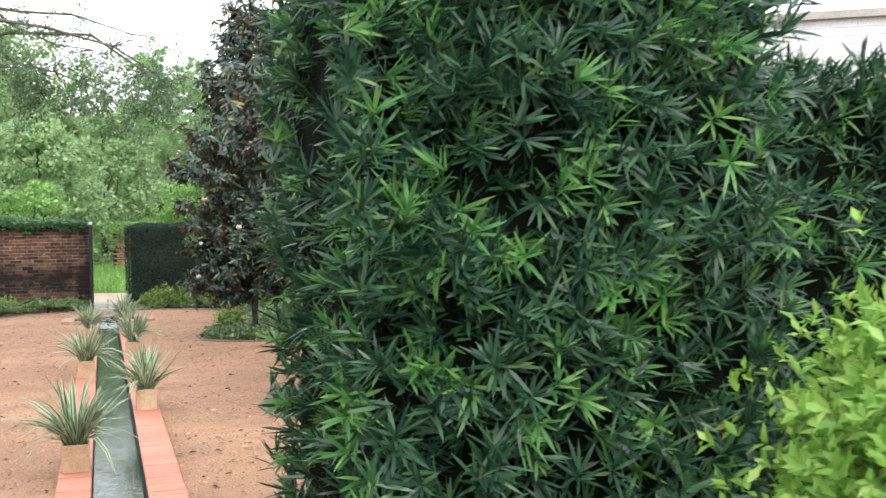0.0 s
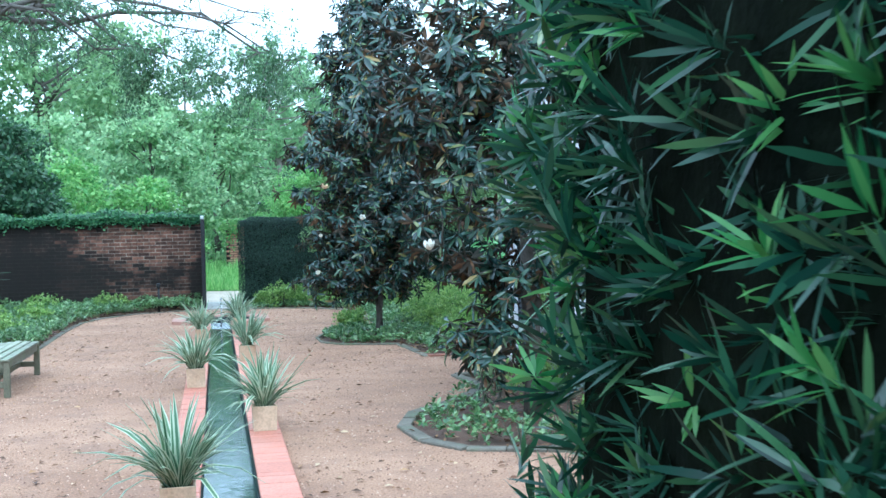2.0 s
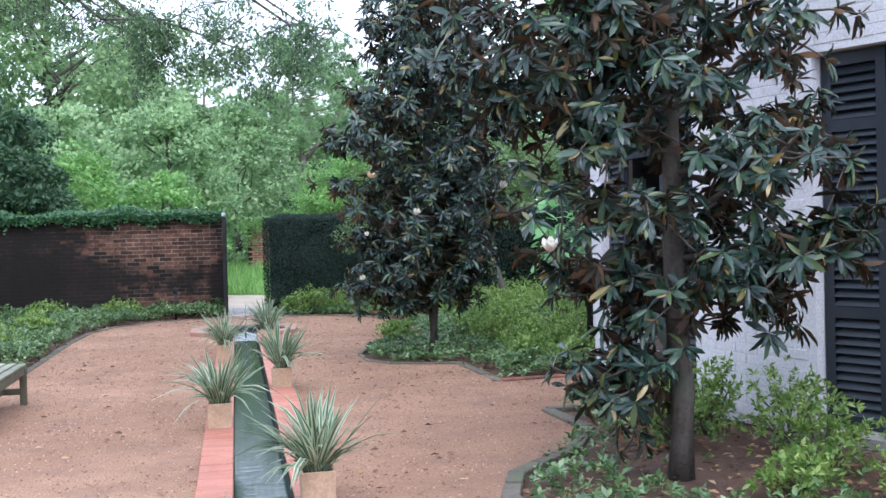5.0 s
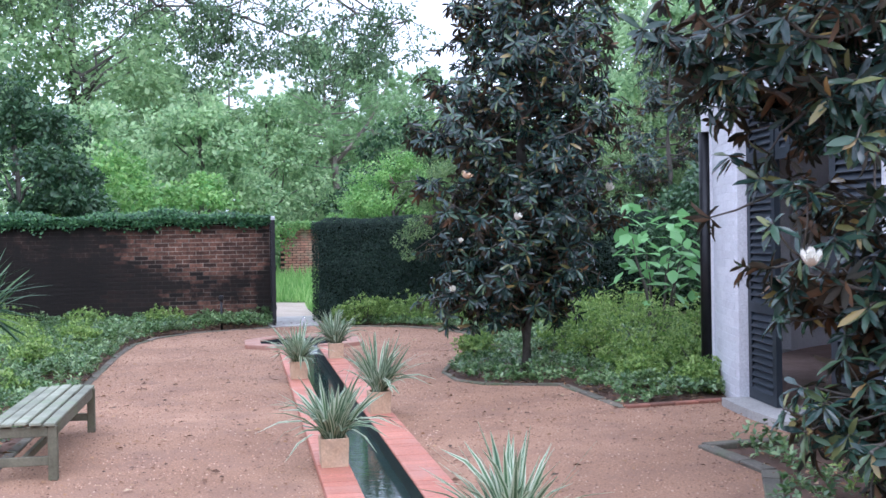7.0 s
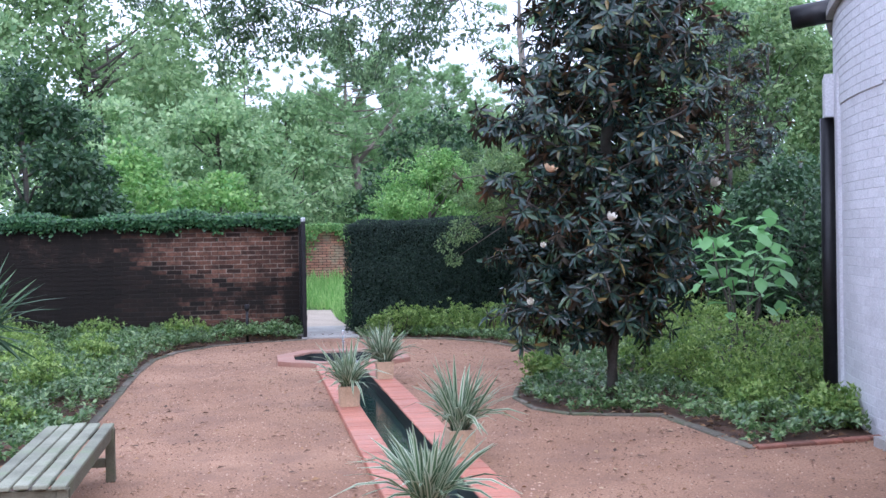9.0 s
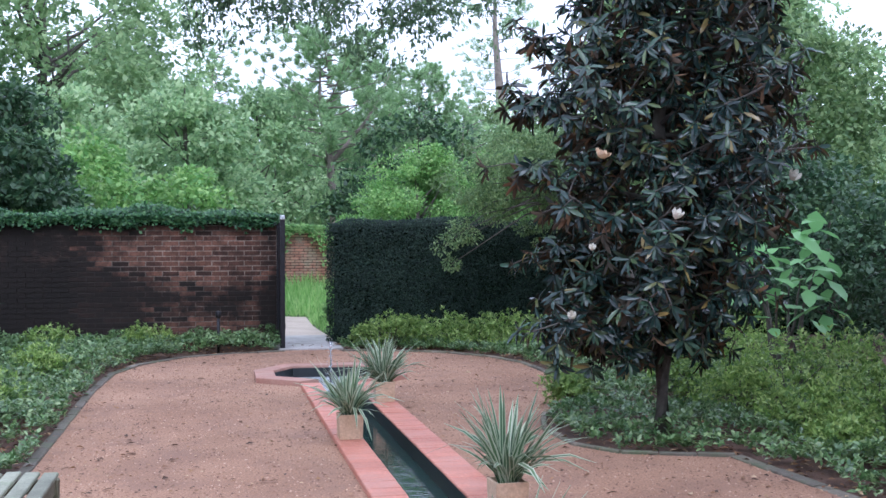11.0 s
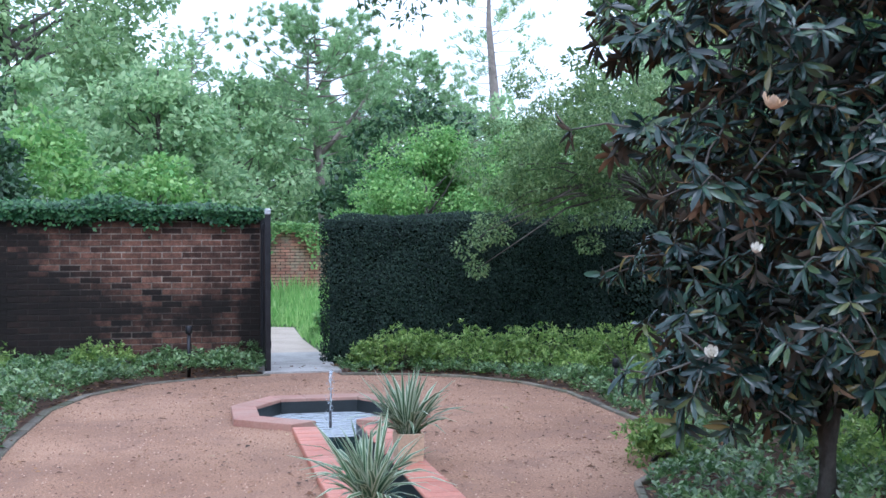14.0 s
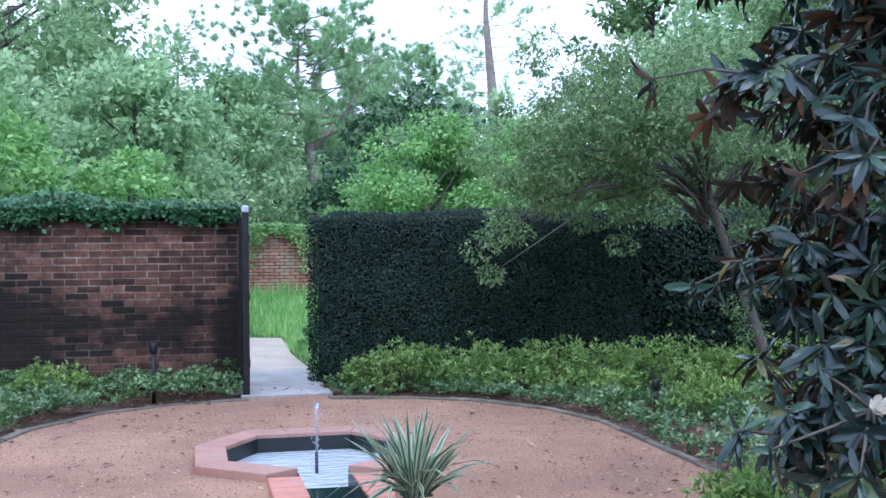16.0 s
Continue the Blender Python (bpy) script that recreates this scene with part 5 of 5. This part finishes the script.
def broadleaf(x, y, r, h, mat, leaf, label, clumps=70, per=110, trunk_h=0.35, squash=1.0, category="tree", name="woodland_tree"):
    """A tapered trunk with forking limbs and a lumpy crown of many leaves."""
    root = thing(name, x, y, -0.03, label, category, "woodland")
    bm = bmesh.new()
    tr_ = [(0, 0, 0), (rng.normal(0, 0.05) * h * 0.2, 0, h * 0.25), (rng.normal(0, 0.05) * h * 0.3, rng.normal(0, 0.1), h * 0.55), (0, 0, h * 0.9)]
    R = 0.022 * h
    part("trunk", tube(bm, tr_, [R, R * 0.8, R * 0.5, R * 0.15], 9), M["bark"], root)
    d = unit(rng.normal(0, 1, (clumps, 3)))
    zc, hz = h * (1 + trunk_h) / 2, h * (1 - trunk_h) / 2
    c = d * np.array([r, r, hz * squash]) * rng.uniform(0.35, 1.0, (clumps, 1)) ** 0.55
    c[:, 2] += zc
    c[:, :2] *= (1.0 - 0.35 * ((c[:, 2:3] - zc) / hz).clip(0, 1))
    for q in c[::6]:
        z0 = max(h * 0.12, q[2] - 0.5 * r)
        part("limb", tube(bmesh.new(), bent((0, 0, min(z0, h * 0.8)), q, 0.15 * r * 0.3, 3, 0.06 * r), [R * 0.28, R * 0.19, R * 0.11, R * 0.04], 5), M["bark"], root)
    P, D, Nn = cloud(c, rng.uniform(0.12, 0.26, clumps) * r, int(per * (1.0 if r < 2.6 else 1.4)), 0.6, 0.15)
    L = leaf * rng.uniform(0.6, 1.35, len(P))
    part("crown", leaf_mesh("crown", P, D, Nn, L, L * 0.6, PLATE), M[mat], root)
    return root


def pine(x, y, h, r, low, label, tufts=800, per=40, needle=0.24, fork=None, seed=1):
    """A pine: bare trunk, upswept limbs and bursts of needles."""
    root = thing("pine_tree", x, y, -0.03, label, "tree", "woodland")
    R = 0.02 * h
    tr_ = [(0.25, 0, 0), (0.15, 0, h * 0.25), (0, 0, h * 0.52), (-0.35, 0, h * 0.72), (-0.3, 0, h * 0.98)]
    part("trunk", tube(bmesh.new(), tr_, [R, R * 0.85, R * 0.7, R * 0.4, R * 0.12], 9), M["pine_bark"], root)
    if fork:
        part("fork", tube(bmesh.new(), [(0, 0, h * 0.5), (0.6, 0, h * 0.58), (1.3, 0, h * 0.68), (2.1, 0.1, h * 0.86)], [R * 0.5, R * 0.42, R * 0.32, R * 0.12], 7), M["pine_bark"], root)
    C, A = [], []
    nl = 46
    for i in range(nl):
        z = low + (h - low) * (i + 0.5) / nl
        a = i * 2.4 + rng.normal(0, 0.3)
        ln = r * rng.uniform(0.55, 1.1) * (1.0 - 0.55 * max(0.0, (z - low) / (h - low)) ** 1.5)
        e = np.array([ln * math.cos(a) - 0.15, ln * math.sin(a), z + 0.35 * ln])
        s_ = bent((-0.1, 0, z), e, -0.1 * ln, 4, 0.06)
        part("limb", tube(bmesh.new(), s_, [0.032, 0.026, 0.02, 0.013, 0.007], 5), M["pine_bark"], root)
        for j in range(tufts // nl):
            u = rng.uniform(0.42, 1.08)
            q = np.array([-0.1, 0, z]) + (e - np.array([-0.1, 0, z])) * u + rng.normal(0, 0.16, 3)
            C.append(q)
            A.append(np.array([math.cos(a), math.sin(a), 0.9]) + rng.normal(0, 0.4, 3))
    P, D, Nn = whorls(np.array(C), np.array(A), per, (5, 85))
    L = needle * rng.uniform(0.7, 1.2, len(P))
    part("needles", leaf_mesh("needles", P, D, Nn, L, 0.028, PLATE), M["needle"], root)
    return root


WB = "leafy green woodland tree beyond the garden wall"
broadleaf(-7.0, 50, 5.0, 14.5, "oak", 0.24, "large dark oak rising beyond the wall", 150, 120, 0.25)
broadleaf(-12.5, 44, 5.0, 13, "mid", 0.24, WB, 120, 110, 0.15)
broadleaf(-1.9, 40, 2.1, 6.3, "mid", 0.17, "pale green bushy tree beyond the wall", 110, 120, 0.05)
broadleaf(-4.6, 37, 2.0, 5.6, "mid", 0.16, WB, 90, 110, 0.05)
broadleaf(-3.9, 33.5, 1.7, 3.9, "bright", 0.13, "bright green shrubby tree behind the wall", 90, 110, 0.02)
broadleaf(-1.7, 34, 1.4, 3.3, "bright", 0.12, "bright green shrub behind the wall", 70, 110, 0.02, category="shrub", name="woodland_shrub")
broadleaf(-5.3, 30.8, 1.9, 5.0, "deep", 0.13, "dense dark evergreen tree behind the wall", 130, 130, 0.02)
broadleaf(-4.3, 30.2, 1.1, 3.3, "deep", 0.12, "dense dark evergreen shrub behind the wall", 70, 120, 0.02, category="shrub", name="woodland_shrub")
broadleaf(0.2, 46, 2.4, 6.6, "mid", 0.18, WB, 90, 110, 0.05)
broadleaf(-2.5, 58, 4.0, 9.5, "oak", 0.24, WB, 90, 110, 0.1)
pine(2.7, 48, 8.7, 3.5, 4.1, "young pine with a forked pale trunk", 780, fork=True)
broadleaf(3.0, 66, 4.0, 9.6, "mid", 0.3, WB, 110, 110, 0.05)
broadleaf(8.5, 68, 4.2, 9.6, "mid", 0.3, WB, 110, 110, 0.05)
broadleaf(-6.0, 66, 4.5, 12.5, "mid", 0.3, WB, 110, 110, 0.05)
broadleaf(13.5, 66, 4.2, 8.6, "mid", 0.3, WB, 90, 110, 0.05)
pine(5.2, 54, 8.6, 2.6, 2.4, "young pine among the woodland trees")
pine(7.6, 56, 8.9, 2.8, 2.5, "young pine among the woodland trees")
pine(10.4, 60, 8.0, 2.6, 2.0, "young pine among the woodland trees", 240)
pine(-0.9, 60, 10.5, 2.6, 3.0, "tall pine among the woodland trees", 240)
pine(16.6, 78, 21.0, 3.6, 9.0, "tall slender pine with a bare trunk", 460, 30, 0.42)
broadleaf(2.45, 30.3, 1.4, 3.4, "bright", 0.06, "bright yellow-green bush behind the ivy wall", 150, 300, 0.0, category="shrub", name="woodland_shrub")
broadleaf(4.2, 30.9, 1.5, 3.5, "bright", 0.06, "bright green bush behind the ivy wall", 130, 260, 0.0, category="shrub", name="woodland_shrub")
broadleaf(1.15, 31.7, 0.42, 0.55, "bright", 0.08, "low green bush beside the path", 30, 70, 0.0, category="shrub", name="woodland_shrub")
broadleaf(5.0, 44, 2.8, 5.6, "deep", 0.18, WB, 90, 110, 0.02)
broadleaf(12.7, 46, 2.4, 11.5, "crape", 0.20, "tall dark-leaved tree beyond the wall", 120, 120, 0.15)
broadleaf(8.2, 31, 2.3, 4.1, "crape", 0.11, "leafy tree behind the ivy wall", 120, 120, 0.05)
broadleaf(11.0, 33, 2.8, 7.2, "crape", 0.14, "leafy green tree behind the pavilion", 130, 120, 0.1)
broadleaf(8.2, 26.0, 1.9, 2.9, "deep", 0.10, "dense dark shrub in the garden's corner", 120, 120, 0.02)
broadleaf(13.5, 40, 4.0, 10.5, "mid", 0.2, WB, 110, 110, 0.1)
broadleaf(18, 48, 5.0, 13, "mid", 0.25, WB, 110, 110, 0.1)
broadleaf(-18, 38, 5.0, 11, "oak", 0.25, WB, 80, 90, 0.1)
for i, x in enumerate(range(-40, 56, 8)):
    broadleaf(x + random.uniform(-2, 2), 82 + random.uniform(-5, 8), 6.0, 10 + random.uniform(-1.5, 2.5), "mid", 0.42, "distant woodland tree in full leaf", 70, 80, 0.02)

# meadow and far brick wall beyond the gate
x, y = scatter((-3.5, 29.0), (6.0, 44.0), 26000, None, [(-0.55, 28.0), (0.8, 28.0), (0.72, 31.8), (0.8, 34.6), (-0.6, 35.3), (-3.5, 35.6), (-3.4, 34.6), (-0.75, 33.2)])
n = len(x)
hgt = 0.22 + 0.5 * np.clip((y - 34) / 7, 0, 1)
D = rng.normal(0, 0.3, (n, 3)) + np.array([0, 0, 1.0])
tagged(part("meadow_grass", leaf_mesh("meadow_grass", np.stack([x, y, np.full(n, -0.03)], 1), D, rng.normal(0, 1, (n, 3)) * np.array([1, 1, 0.1]), hgt * rng.uniform(0.5, 1.3, n), rng.uniform(0.02, 0.04, n), STRAP), M["grass"]), "long bright green meadow grass", "grass", kind="stuff")
fw = thing("wall_far", 2.3, 42.0, 0, "low old brick wall across the meadow", "wall", kind="structure")
local(part("wall_body", box_bm((0.45, 42.03, -0.1), (7.0, 42.3, 2.0), 0.01), M["mortar"]), fw)
ROWS_FAR = [(0.45 + i * 0.25 + (0.125 if j % 2 else 0), 0.06 + j * 0.08) for j in range(24) for i in range(9)]
n = 5200
P = np.stack([rng.uniform(-3.0, 6.5, n), 41.9 - rng.uniform(0, 0.15, n), np.full(n, 2.15)], 1)
P[:, 2] -= np.abs(rng.normal(0, 1, n)) * (0.1 + 0.42 * np.abs(np.sin(2.3 * P[:, 0] + 0.3)) ** 4)
D = np.stack([rng.normal(0, 0.6, n), rng.normal(-0.5, 0.3, n), rng.normal(-0.4, 0.4, n)], 1)
tagged(part("ivy", leaf_mesh("ivy_far", P, D, np.stack([rng.normal(0, .4, n), -np.ones(n), np.full(n, .6)], 1), 0.09, 0.075, PLATE), M["bright"]), "bright ivy hanging over the far brick wall", "ivy", kind="stuff")

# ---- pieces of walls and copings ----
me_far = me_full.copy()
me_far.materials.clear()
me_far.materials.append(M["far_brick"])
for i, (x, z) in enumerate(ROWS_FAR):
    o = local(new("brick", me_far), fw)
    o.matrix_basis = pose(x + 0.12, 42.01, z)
rest = bmesh.new()
for j in range(int(WALL_H / COURSE)):
    z = (j + 0.5) * COURSE
    xx = GATE_L - 0.012 - (BL / 2 if j % 2 else 0)
    if j % 2:
        o = local(new("brick", me_half), wall)
        o.matrix_basis = pose(GATE_L - 0.012 - BL / 4, WY + 0.001, z)
    while xx > -8.6:
        x = xx - BL / 2
        if xx > -3.05:
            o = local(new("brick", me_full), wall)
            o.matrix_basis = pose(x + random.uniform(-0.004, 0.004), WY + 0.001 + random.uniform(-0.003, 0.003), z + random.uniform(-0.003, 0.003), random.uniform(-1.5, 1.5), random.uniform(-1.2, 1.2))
        else:
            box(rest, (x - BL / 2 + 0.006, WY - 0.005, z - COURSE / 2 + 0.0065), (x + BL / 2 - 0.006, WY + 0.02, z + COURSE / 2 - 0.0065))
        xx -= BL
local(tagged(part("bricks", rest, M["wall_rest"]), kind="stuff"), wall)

# coping bricks laid across, side by side
for x0, x1 in ((CH_IN, CH_L), (CH_R, CH_OUT)):
    step = 0.104
    me = bpy.data.meshes.new("coping_brick")
    q = coping_stone([(-(x1 - x0) / 2, -step / 2), ((x1 - x0) / 2, -step / 2), ((x1 - x0) / 2, step / 2), (-(x1 - x0) / 2, step / 2)], -0.06, 0.045, 0.0012)
    q.to_mesh(me)
    q.free()
    me.materials.append(M["coping"])
    n = int((BAS_Y0 - CH_Y0) / step)
    for i in range(n):
        o = local(new("coping_brick", me), pool)
        o.matrix_basis = pose((x0 + x1) / 2, CH_Y0 + (i + 0.5) * step, random.uniform(-0.0025, 0.0015), random.uniform(-0.4, 0.4), random.uniform(-0.3, 0.3))
local(part("head_coping", coping_stone([(CH_L, CH_Y0), (CH_R, CH_Y0), (CH_R, CH_Y0 + 0.2), (CH_L, CH_Y0 + 0.2)], -0.06, 0.045), M["coping"]), pool)

# white-painted bricks of the pavilion
me_w = bpy.data.meshes.new("brick")
q = brick_bm(0.233, 0.0725, 0.018)
q.to_mesh(me_w)
q.free()
me_w.materials.append(M["white_brick"])


def ring_brick(a, z, r=PR):
    p = on_ring(r, a, z)
    return Matrix.Translation(p) @ Matrix.Rotation(math.atan2(p.y - PC.y, p.x - PC.x) - math.pi / 2, 4, "Z")


da = 0.238 / PR
rest = bmesh.new()
for j in range(int(ROOF_Z / COURSE)):
    z = (j + 0.5) * COURSE
    a = -1.1 + (da / 2 if j % 2 else 0)
    while a < 1.15:
        in_gap = z < HEAD_Z + 0.03 and any(o0 - da * 0.4 < a < o1 + da * 0.4 for o0, o1 in OPEN)
        if not in_gap:
            r = PR + (0.012 if z > HEAD_Z else 0.0)
            if z < HEAD_Z and 0.19 < a < 0.455:
                o = local(new("brick", me_w), pav)
                o.matrix_basis = ring_brick(a, z, r)
            else:
                k0 = len(rest.verts)
                rest.from_mesh(me_w)
                rest.verts.ensure_lookup_table()
                bmesh.ops.transform(rest, matrix=ring_brick(a, z, r), verts=rest.verts[k0:])
        a += da
local(tagged(part("bricks", rest, M["white_brick"]), kind="stuff"), pav)
